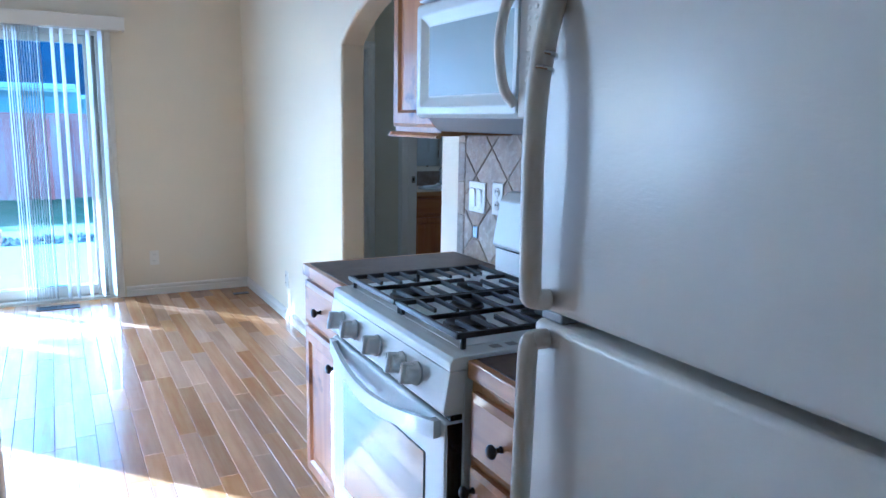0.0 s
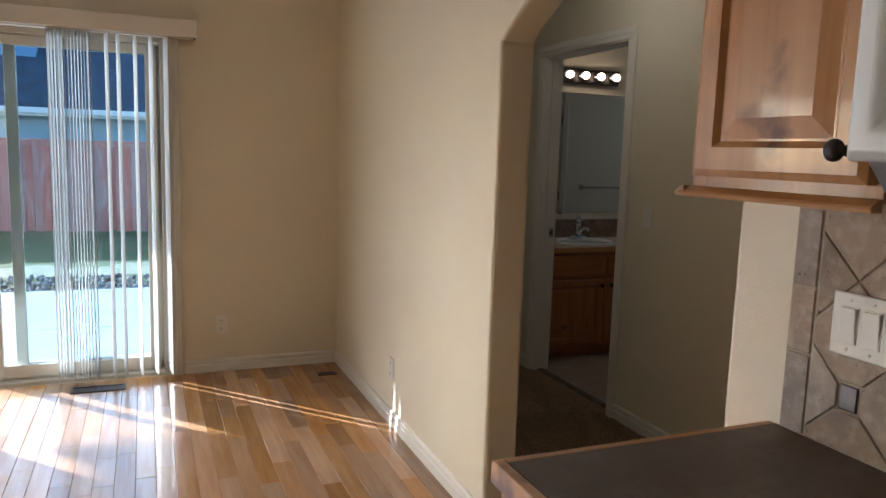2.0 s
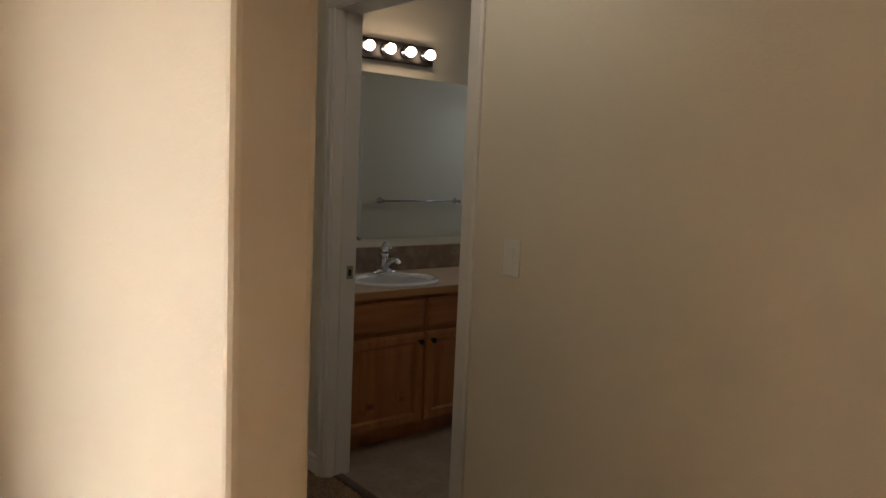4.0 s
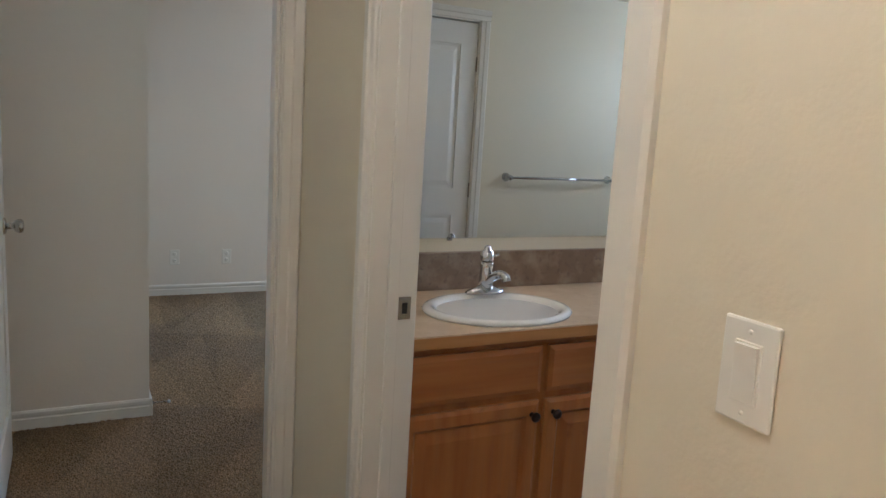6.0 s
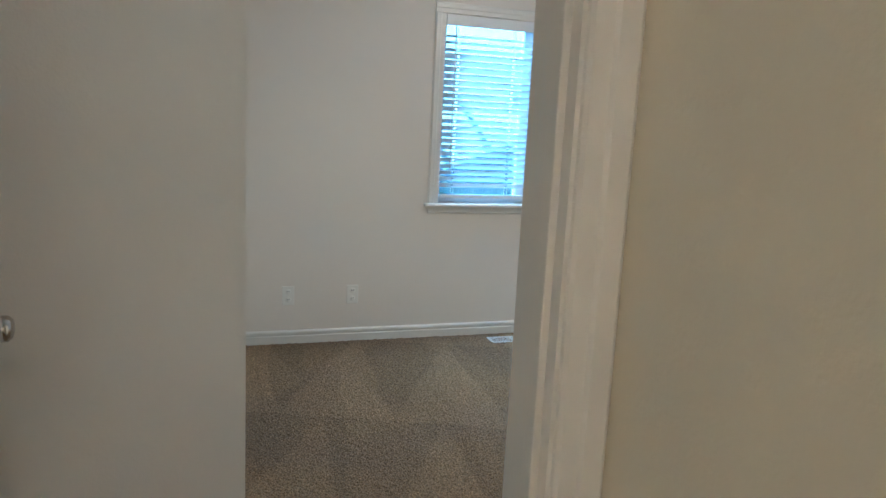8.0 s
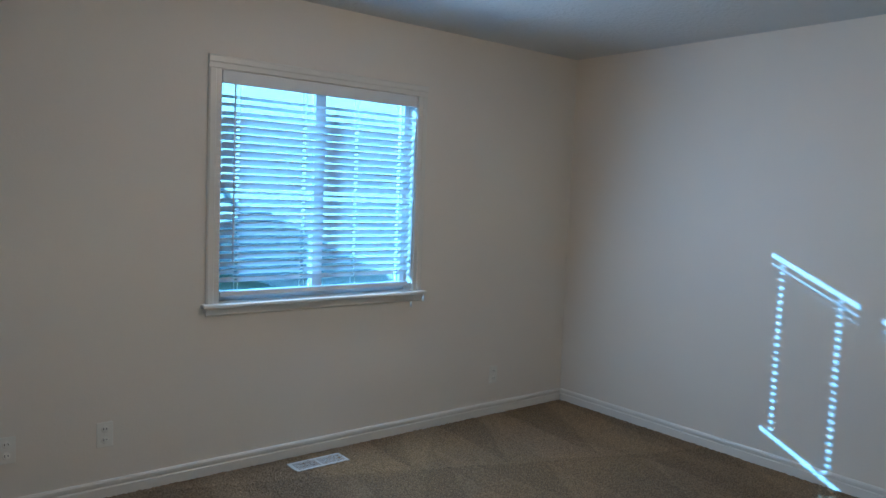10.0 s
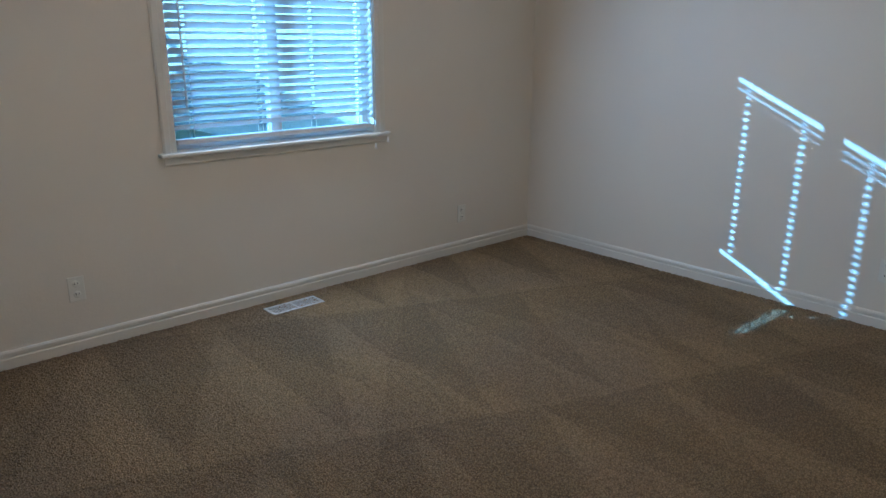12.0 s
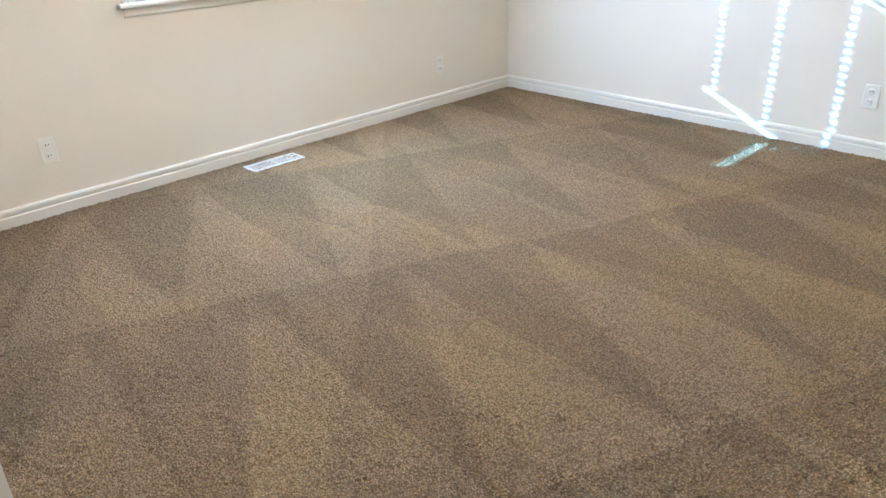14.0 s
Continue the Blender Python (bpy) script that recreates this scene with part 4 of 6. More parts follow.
    for g0, g1 in ((1.905, 2.246), (2.252, 2.595)):
        gb = B()
        xa, xb, t = .842, 1.312, .0055
        for y in (g0 + t, g1 - t):
            box(gb, xa, xb, y - t, y + t, zt - .014, zt, .002)
        for x in (xa + t, xb - t):
            box(gb, x - t, x + t, g0, g1, zt - .0142, zt - .0002, .002)
        cy, cx = (g0 + g1) / 2, (xa + xb) / 2
        box(gb, cx - t, cx + t, g0, g1, zt - .0138, zt - .0004, .002)
        for bx in ((xa + cx) / 2, (cx + xb) / 2):
            for s in (-1, 1):
                for dx in (-.055, 0, .055):
                    e = .035 if dx == 0 else .055
                    ya, yb = (g0, cy - e) if s < 0 else (cy + e, g1)
                    box(gb, bx + dx - .0045, bx + dx + .0045, ya, yb, zt - .013, zt - .0006, .002)
            for xx, yy in ((xa, bx - .04), (bx + .04, cx if bx < cx else xb)):
                box(gb, xx, yy, cy - .0045, cy + .0045, zt - .0132, zt - .0008, .002)
        gr = part("grate", gb, M_IRON, ob, "black cast iron grate")
        for x in (xa + .02, cx, xb - .02):
            for y in (g0 + .006, g1 - .006):
                part("grate_foot", box(B(), x - .006, x + .006, y - .005, y + .005, .918, zt - .012, .002), M_IRON, gr)
    for i in range(5):
        part("vent_slot", box(B(), .93 + .045 * i, .955 + .045 * i, y0 + .022, y0 + .045, .9178, .9188), M_GREYP, ob)
    return ob


gas_range()


def microwave():
    y0, y1, z0, z1, xf = 1.905, 2.660, 1.428, 1.850, 1.092
    ob = thing("microwave", (1.3, 2.28, z0), "white over-the-range microwave with a curved handle", "microwave")
    part("case", box(B(), xf + .05, X1 - .004, y0, y1, z0 + .022, z1, .003), M_ALMOND, ob)
    part("underside", prism(B(), [(xf + .045, z0 + .012), (xf + .085, z0 - .030), (X1 - .012, z0 - .030), (X1 - .012, z0 + .0215), (xf + .045, z0 + .0215)], "y", y0 + .008, y1 - .008, .003), M_GREYP, ob, "grey metal underside with vents")
    # door
    yd = 2.075
    bm = B()
    w, h = y1 - yd, z1 - z0 - .075
    m = face("-x", xf + .05, y1, z0 + .012)
    t = .05
    a, b_, c_ = .072, .062, .070
    outer = [(0, 0), (w, 0), (w, h), (0, h)]
    inner = [(a, b_), (w - .030, b_), (w - .030, h - c_), (a, h - c_)]
    lo = [bm.verts.new((u, v, t * .62)) for u, v in outer]
    mid = [bm.verts.new((u, v, t)) for u, v in ((.016, .012), (w, .012), (w, h - .012), (.016, h - .012))]
    mi = [bm.verts.new((u, v, t)) for u, v in ((a - .030, b_ - .028), (w - .022, b_ - .028), (w - .022, h - c_ + .028), (a - .030, h - c_ + .028))]
    inn = [bm.verts.new((u, v, t - .016)) for u, v in inner]
    bk = [bm.verts.new((u, v, 0)) for u, v in outer]
    for r0, r1 in ((bk, lo), (lo, mid), (mid, mi), (mi, inn)):
        for i in range(4):
            bm.faces.new((r0[i], r0[(i + 1) % 4], r1[(i + 1) % 4], r1[i]))
    bm.faces.new(inn)
    bm.faces.new(bk)
    bmesh.ops.recalc_face_normals(bm, faces=bm.faces[:])
    bmesh.ops.bevel(bm, geom=[e for e in bm.edges], offset=.004, segments=2, profile=.5, affect="EDGES")
    d = part("door", put(bm, m), M_WHITE, ob)
    part("door_window", put(box(B(), a + .004, w - .034, b_ + .004, h - c_ - .004, t - .0165, t - .0145), m), M_MWGLASS, d, "grey dotted microwave window")
    uh = w - .006
    part("handle", put(tube(B(), curve_pts([(uh - .004, .035, t - .004), (uh - .012, .075, t + .026), (uh - .016, h / 2, t + .040), (uh - .012, h - .075, t + .026), (uh - .004, h - .035, t - .004)], 8), [.014] + [.0135] * 31 + [.014], 12), m), M_ALMOND, d, "curved almond handle")
    cw = yd - y0
    mc = face("-x", xf + .05, yd - .002, z0 + .012)
    cpn = part("control_panel", put(box(B(), 0, cw - .002, 0, h, 0, t - .002, .006), mc), M_ALMOND, ob)
    part("display", put(box(B(), .045, .125, h - .052, h - .026, t - .003, t - .0012), mc), M_BLACK, cpn)
    for i in range(9):
        for j in range(4):
            if (i * 5 + j * 3) % 11 == 0:
                continue
            u, v = .040 + .030 * j, .070 + .024 * i
            part("button", put(lathe(B(), [(.0085, t - .0025), (.0085, t - .0012), (.007, t - .0006), (0, t - .0006)], n=10), mc @ Matrix.Translation((u, v, 0)) @ Matrix.Diagonal((1, .8, 1, 1))), M_PLATE, cpn)
    wav = B()
    for k in range(7):
        tube(wav, [(.034 + .006 * i, .020 + .0065 * k + .0016 * math.sin(i * 1.5 + k), t - .0015) for i in range(17)], .0009, 5)
    part("wave_print", put(wav, mc), M_WHITE, cpn)
    gv = B()
    for i in range(5):
        z = z1 - .060 + .0125 * i
        prism(gv, [(xf + .055, z), (xf + .012 + .004 * i, z + .001), (xf + .010 + .004 * i, z + .006), (xf + .055, z + .009)], "y", y0 + .012, y1 - .012)
    part("vent_grille", gv, M_WHITE, ob, "white louvred vent")
    part("badge", put(box(B(), w * .62, w * .70, h - .030, h - .022, t - .001, t + .0008), m), M_GREYP, d)
    return ob


microwave()


def upper_cabinet(y0, y1, z0, z1, label, knob_left, light_rail=True):
    xf = 1.196
    ob = thing("upper_cabinet", (1.34, (y0 + y1) / 2, z0), label, "cabinet", "kitchen upper cabinets")
    part("body", box(B(), xf + .02, X1 - .003, y0, y1, z0 + .018, z1), M_ALDER, ob)
    ff = B()
    box(ff, xf, xf + .02, y0, y0 + .035, z0 + .018, z1, .001)
    box(ff, xf, xf + .02, y1 - .035, y1, z0 + .018, z1, .001)
    box(ff, xf + .0006, xf + .02, y0 + .035, y1 - .035, z0 + .018, z0 + .055)
    part("face_frame", ff, M_ALDER, ob)
    m = face("-x", xf - .001, y1 - .014, z0 + .036)
    w, h = y1 - y0 - .028, z1 - z0 - .048
    d = part("door", put(panel_door(w, h, .02, .058), m), M_ALDER, ob)
    if knob_left is not None:
        knob_at(m, d, .03 if knob_left else w - .03, .045, .02)
    if light_rail:
        prof = [(0, 0), (-.020, 0), (-.022, .005), (-.020, .009), (-.006, .018), (0, .018)]
        r = B()
        sweep(r, prof, (xf, y0, z0), (xf, y1 + .012, z0), (1, 0, 0), (0, 0, 1))
        sweep(r, [(-u, v) for u, v in prof], (xf - .020, y1, z0), (X1 - .003, y1, z0), (0, 1, 0), (0, 0, 1))
        box(r, xf, X1 - .004, y0, y1, z0 + .012, z0 + .018)
        part("light_rail", r, M_ALDER_H, ob, "moulded alder light rail")
    return ob


upper_cabinet(2.668, 3.030, 1.373, 2.20, "knotty alder upper cabinet with a raised-panel door", False)
upper_cabinet(1.440, 1.897, 1.373, 2.20, "knotty alder upper cabinet beside the microwave", True)
upper_cabinet(1.905, 2.660, 1.852, 2.20, "short knotty alder cabinet over the microwave", None, False)


def refrigerator():
    y0, y1, xf = .520, 1.418, .700
    ob = thing("refrigerator", (1.05, .97, 0), "white pebbled refrigerator with long curved handles", "refrigerator")
    part("case", box(B(), xf + .075, 1.46, y0 + .004, y1 - .004, .03, 1.745, .006), M_FRIDGE, ob)
    part("base_grille", box(B(), xf + .09, 1.44, y0 + .02, y1 - .02, 0, .03), M_GREYP, ob)
    for nm, z0, z1 in (("upper_door", 1.152, 1.74), ("lower_door", .06, 1.136)):
        bm = B()
        box(bm, xf, xf + .068, y0, y1, z0, z1, .014, 4)
        for f in bm.faces:
            f.smooth = True
        d = part(nm, bm, M_FRIDGE, ob)
        part("gasket", box(B(), xf + .068, xf + .0755, y0 + .012, y1 - .012, z0 + .012, z1 - .012), M_GREYP, d)
        yh = y1 - .040
        if nm == "upper_door":
            c = [(xf - .004, yh - .004, z0 + .022), (xf - .026, yh, z0 + .024), (xf - .034, yh, z0 + .040), (xf - .036, yh, z0 + .13), (xf - .038, yh, z0 + .24), (xf - .034, yh, z0 + .33), (xf - .024, yh - .002, z0 + .40), (xf - .012, yh - .003, z0 + .46), (xf - .010, yh - .003, z0 + .575)]
        else:
            c = [(xf - .004, yh - .004, z1 - .022), (xf - .026, yh, z1 - .024), (xf - .034, yh, z1 - .040), (xf - .036, yh, z1 - .15), (xf - .038, yh, z1 - .30), (xf - .034, yh, z1 - .44), (xf - .022, yh - .002, z1 - .54), (xf - .010, yh - .003, z1 - .62), (xf - .008, yh - .003, z1 - .78)]
        h = part("handle", tube(B(), curve_pts(c, 8), .0150, 14, 1.1), M_ALMOND, d, "curved almond plastic handle")
        if nm == "upper_door":
            for z in (z0 + .352, z0 + .372):
                part("chrome_band", put(lathe(B(), [(.0165, -.003), (.0172, 0), (.0165, .003)], n=18), Matrix.Translation((xf - .029 + (z - z0 - .352) * .25, yh - .001, z)) @ Matrix.Rotation(radians(14), 4, "Y") @ Matrix.Diagonal((1, 1.1, 1, 1))), M_CHROME, h)
    part("hinge_cover", box(B(), xf + .01, xf + .06, y1 - .06, y1 - .01, 1.1365, 1.1515, .003), M_GREYP, ob)
    return ob


refrigerator()


def clip(poly, axis, lim, keep_less):
    out = []
    for i in range(len(poly)):
        a, b = poly[i], poly[(i + 1) % len(poly)]
        ia, ib = (a[axis] <= lim) == keep_less, (b[axis] <= lim) == keep_less
        if ia:
            out.append(a)
        if ia != ib:
            t = (lim - a[axis]) / (b[axis] - a[axis])
            out.append((a[0] + (b[0] - a[0]) * t, a[1] + (b[1] - a[1]) * t))
    return out


def inset(poly, d):
    """Shrink a convex outline by d."""
    n = len(poly)
    area = sum(poly[i][0] * poly[(i + 1) % n][1] - poly[(i + 1) % n][0] * poly[i][1] for i in range(n))
    if area < 0:
        poly = poly[::-1]
    out = list(poly)
    c = (sum(p[0] for p in poly) / n, sum(p[1] for p in poly) / n)
    for i in range(n):
        (ax, ay), (bx, by) = poly[i], poly[(i + 1) % n]
        L = math.hypot(bx - ax, by - ay)
        if L < 1e-6:
            continue
        nx, ny = -(by - ay) / L, (bx - ax) / L
        px, py = ax + nx * d, ay + ny * d
        res = []
        for k in range(len(out)):
            a, b = out[k], out[(k + 1) % len(out)]
            da, db = (a[0] - px) * nx + (a[1] - py) * ny, (b[0] - px) * nx + (b[1] - py) * ny
            if da >= 0:
                res.append(a)
            if (da >= 0) != (db >= 0):
                t = da / (da - db)
                res.append((a[0] + (b[0] - a[0]) * t, a[1] + (b[1] - a[1]) * t))
        out = res
        if len(out) < 3:
            return []
    return out


def area_of(p):
    return abs(sum(p[i][0] * p[(i + 1) % len(p)][1] - p[(i + 1) % len(p)][0] * p[i][1] for i in range(len(p)))) / 2


def backsplash():
    ob = thing("backsplash", (X1, 2.25, .91), "tumbled travertine diamond tile backsplash with metal accents", "backsplash", kind="structure")
    part("grout", box(B(), X1 - .0078, X1 - .0005, 1.43, 3.046, .9105, 1.405), M_GROUT, ob)
    rng = random.Random(5)
    def tile(poly, depth, material=M_STONE, name="tile"):
        p = inset(poly, .0022)
        if len(p) < 3 or area_of(p) < 2e-4:
            return
        q = inset(p, .0022)
        bm = B()
        if len(q) == len(p):
            lo = [bm.verts.new((X1 - .006, a, b)) for a, b in p]
            m1 = [bm.verts.new((X1 - depth + .0015, a, b)) for a, b in p]
            hi = [bm.verts.new((X1 - depth, a, b)) for a, b in q]
            k = len(p)
            for r0, r1 in ((lo, m1), (m1, hi)):
                for i in range(k):
                    bm.faces.new((r0[i], r0[(i + 1) % k], r1[(i + 1) % k], r1[i]))
            bm.faces.new(hi)
            bmesh.ops.recalc_face_normals(bm, faces=bm.faces[:])
        else:
            prism(bm, p, "x", X1 - depth, X1 - .004)
        part(name, bm, material, ob)
    hd = .1075
    acc = {(2.90, 1.015), (2.47, 1.230), (2.04, 1.015), (1.61, 1.230)}
    for i in range(-2, 16):
        for j in range(-1, 6):
            cy, cz = 2.90 - hd * i, 1.015 + hd * j
            if (i + j) % 2 == 0:
                continue
            poly = [(cy - hd, cz), (cy, cz - hd), (cy + hd, cz), (cy, cz + hd)]
            for ax, lim, less in ((0, 2.986, True), (0, 1.43, False), (1, .911, False), (1, 1.405, True)):
                poly = clip(poly, ax, lim, less)
                if len(poly) < 3:
                    break
            # cut the corners where an accent sits
            if len(poly) >= 3:
                for ay, az in acc:
                    dy, dz = cy - ay, cz - az
                    if abs(dy) + abs(dz) < hd * 1.2 and len(poly) >= 3:
                        if abs(dy) > abs(dz):
                            poly = clip(poly, 0, ay + math.copysign(.0215, dy), dy < 0)
                        else:
                            poly = clip(poly, 1, az + math.copysign(.0265, dz), dz < 0)
            if len(poly) >= 3:
                tile(poly, .010 + rng.uniform(0, .0015))
    for ay, az in acc:
        tile([(ay - .0205, az - .0255), (ay + .0205, az - .0255), (ay + .0205, az + .0255), (ay - .0205, az + .0255)], .0115, M_ACCENT, "accent_tile")
    z = .911
    for h in (.160, .130, .150, .054):
        tile([(2.988, z), (3.046, z), (3.046, z + h), (2.988, z + h)], .0105)
        z += h
    return ob


backsplash()
switch("-x", X1 - .0105, 2.886, 1.150, 2, "cream two-gang rocker switch on the tile")
outlet("-x", X1 - .0105, 2.741, 1.157, "cream duplex outlet plate on the tile")

# ---- peninsula ----
pony = thing("pony_wall", (-1.1, 2.965, 0), "painted half wall carrying the bar top", "half wall", kind="structure")
pb = B()
box(pb, -2.4, -.135, 2.905, 3.035, 0, 1.028, .016, 3)
part("drywall", pb, M_WALL, pony)
st = random.Random(8)
part("grout", box(B(), -2.4, -.262, 2.9015, 2.9045, .911, 1.026), M_GROUT, pony)
for k, (a, b) in enumerate([(-.338, -.264), (-.452, -.340), (-.566, -.454), (-.68, -.568), (-.794, -.682), (-.908, -.796), (-1.022, -.91), (-1.136, -1.024)]):
    part("tile", box(B(), a, b, 2.896 - st.uniform(0, .001), 2.902, .913, 1.024, .0015, 1), M_SLATE, pony)
outlet("-y", -.520, 2.8955, .965, "cream outlet plate on the slate tile", .118, .072)
bar = thing("bar_top", (-1.1, 3.08, 1.03), "raised bar top of brown laminate with a wood edge", "countertop")
bo = [(-2.4, 2.905), (-.118, 2.905), (-.095, 2.930), (-.095, 3.200), (-.170, 3.270), (-2.4, 3.270)]
inn = [(-2.4, 2.925), (-.128, 2.925), (-.115, 2.938), (-.115, 3.192), (-.178, 3.250), (-2.4, 3.250)]
eb = B()
prism(eb, bo, "z", 1.029, 1.0695, .003)
part("wood_edge", eb, M_ALDER_H, bar, "dark alder wood edging")
tb = B()
prism(tb, inn, "z", 1.06, 1.0712)
part("slab", tb, M_COUNTER, bar)
pc = thing("peninsula_cabinet", (-1.1, 2.6, 0), "alder peninsula cabinet with a plain end panel", "cabinet", "kitchen base cabinets")
cb = B()
box(cb, -2.4, -.214, 2.33, 2.902, .10, .872)
box(cb, -2.4, -.28, 2.40, 2.902, 0, .10)
part("body", cb, M_ALDER, pc)
part("end_panel", box(B(), -.214, -.206, 2.335, 2.894, .0, .871, .002), M_ALDER, pc)
part("corner_moulding", box(B(), -.206, -.198, 2.880, 2.902, .0, .871, .002), M_ALDER, pc)
ct = thing("countertop", (-1.1, 2.6, .872), "dark brown laminate peninsula countertop with a wood edge", "countertop", "kitchen countertops")
part("slab", box(B(), -2.4, -.208, 2.318, 2.895, .873, .9105, .002), M_COUNTER, ct)
e2 = B()
box(e2, -.208, -.188, 2.298, 2.895, .868, .9100, .003)
box(e2, -2.4, -.208, 2.298, 2.318, .868, .9100, .003)
part("wood_edge", e2, M_ALDER_H, ct, "alder wood edging")

# ---- bathroom ----


def vanity():
    ob = thing("vanity_cabinet", (3.66, 6.58, 0), "knotty alder bathroom vanity with drawers and panelled doors", "vanity")
    yf = 6.318
    b = B()
    box(b, X2B + .002, 4.500, yf + .02, YM - .003, .09, .770)
    box(b, X2B + .002, 4.500, yf + .09, YM - .003, 0, .09)
    part("body", b, M_VANWOOD, ob)
    part("face_frame", box(B(), X2B + .002, 4.500, yf, yf + .02, .09, .770, .001), M_VANWOOD, ob)
    for x0, x1, z0, z1, kind, ku in ((2.845, 3.318, .600, .748, "drawer", None), (3.342, 3.800, .600, .748, "drawer", None), (3.838, 4.470, .600, .748, "drawer", None),
                                     (2.845, 3.318, .110, .575, "door", .445), (3.342, 3.800, .110, .575, "door", .028), (3.838, 4.470, .110, .575, "door", .028)):
        m = face("-y", x0, yf + .001, z0)
        w, h = x1 - x0, z1 - z0
        f = part(kind, put(slab_front(w, h) if kind == "drawer" else panel_door(w, h), m), M_VANWOOD_H if kind == "drawer" else M_VANWOOD, ob)
        if ku:
            knob_at(m, f, ku, h - .042, .02)
    return ob


vanity()
SC = Vector((3.275, 6.515))


def vanity_top():
    ob = thing("bathroom_countertop", (3.66, 6.58, .77), "sand-coloured laminate vanity top", "countertop")
    b = B()
    # a slab with an oval hole for the basin
    x0, x1, y0, y1, n = X2B + .002, 4.520, 6.292, YM - .002, 48
    ring, rim = [], []
    for i in range(n):
        a = 2 * math.pi * i / n
        c, s = math.cos(a), math.sin(a)
        ring.append((SC.x + .225 * c, SC.y + .175 * s))
        k = min((x1 - SC.x) / c if c > 1e-6 else ((x0 - SC.x) / c if c < -1e-6 else 9), (y1 - SC.y) / s if s > 1e-6 else ((y0 - SC.y) / s if s < -1e-6 else 9))
        rim.append((SC.x + c * k, SC.y + s * k))
    for cx, cy in ((x0, y0), (x1, y0), (x1, y1), (x0, y1)):
        i = min(range(n), key=lambda j: (rim[j][0] - cx) ** 2 + (rim[j][1] - cy) ** 2)
        rim[i] = (cx, cy)
    v = {}
    for nm, pts, z in (("a", ring, .8105), ("b", rim, .8105), ("c", rim, .806), ("d", ring, .772)):
        v[nm] = [b.verts.new((p[0], p[1], z)) for p in pts]
    for p, q in (("a", "b"), ("b", "c"), ("d", "a")):
        for i in range(n):
            b.faces.new((v[p][i], v[p][(i + 1) % n], v[q][(i + 1) % n], v[q][i]))
    bmesh.ops.recalc_face_normals(b, faces=b.faces[:])
    part("slab", b, M_VANTOP, ob)
    e = B()
    box(e, x0, x1 - .018, y0, y0 + .018, .771, .806, .002)
    box(e, x1 - .018, x1, y0, y1, .771, .806, .002)
    part("wood_edge", e, M_ALDER_H, ob, "alder wood edging")
    return ob


vanity_top()


def basin():
    ob = thing("sink_basin", (SC.x, SC.y, .81), "oval white porcelain drop-in sink", "sink")
    m = Matrix.Translation((SC.x, SC.y, 0)) @ Matrix.Diagonal((1.0, .80, 1, 1))
    part("bowl", lathe(B(), [(.255, .8105), (.258, .818), (.250, .826), (.236, .829), (.222, .825), (.212, .812), (.195, .765), (.150, .705), (.08, .682), (.024, .678), (0, .678)], m, 48), M_PORC, ob)
    part("drain", lathe(B(), [(.022, .680), (.022, .683), (.014, .682), (0, .681)], Matrix.Translation((SC.x, SC.y, 0)), 18), M_CHROME, ob)
    return ob


basin()


def faucet():
    c = Vector((SC.x + .055, SC.y + .175, .826))
    c.x = 3.33
    c.y = 6.695
    ob = thing("faucet", c, "chrome single-handle bathroom faucet", "faucet")
    bp = B()
    lathe(bp, [(.078, 0), (.078, .005), (.070, .012), (.045, .020), (.028, .028)], Matrix.Translation(c) @ Matrix.Diagonal((1, .42, 1, 1)), 28)
    part("base_plate", bp, M_CHROME, ob)
    part("body", lathe(B(), [(.027, .016), (.024, .05), (.022, .09), (.024, .100), (.021, .112)], Matrix.Translation(c), 22), M_CHROME, ob)
    part("spout", tube(B(), curve_pts([c + Vector((0, -.008, .040)), c + Vector((.012, -.038, .068)), c + Vector((.020, -.066, .078)), c + Vector((.026, -.088, .073)), c + Vector((.028, -.094, .060))], 6), [.016] * 13 + [.015] * 8 + [.0155] * 4, 14), M_CHROME, ob)
    hd = part("handle", lathe(B(), [(.020, .114), (.024, .122), (.024, .140), (.018, .150), (.012, .156), (.013, .162), (.006, .170), (0, .171)], Matrix.Translation(c), 22), M_CHROME, ob)
    part("lever", tube(B(), [c + Vector((.015, -.01, .132)), c + Vector((.035, -.02, .140))], [.006, .005], 8), M_CHROME, hd)
    return ob


faucet()
bs = thing("vanity_backsplash", (3.66, YM, .81), "brown mottled tile backsplash along the vanity", "backsplash", kind="structure")
part("grout", box(B(), X2B, 4.508, YM - .006, YM - .001, .811, .952), M_GROUT, bs)
x = X2B + .002
while x < 4.50:
    part("tile", box(B(), x, min(x + .600, 4.506), YM - .014, YM - .006, .812, .950, .002, 1), M_BROWNTILE, bs)
    x += .6008
mir = thing("wall_mirror", (3.66, YM, 1.0), "frameless wall mirror above the vanity", "mirror")
part("mirror_glass", box(B(), X2B + .01, 4.475, YM - .0065, YM - .001, 1.0, 1.912, .0015, 1), M_MIRROR, mir)
for xx in (3.25, 4.30):
    part("mirror_clip", box(B(), xx - .010, xx + .010, YM - .010, YM - .001, .992, 1.006, .002), M_NICKEL, mir)


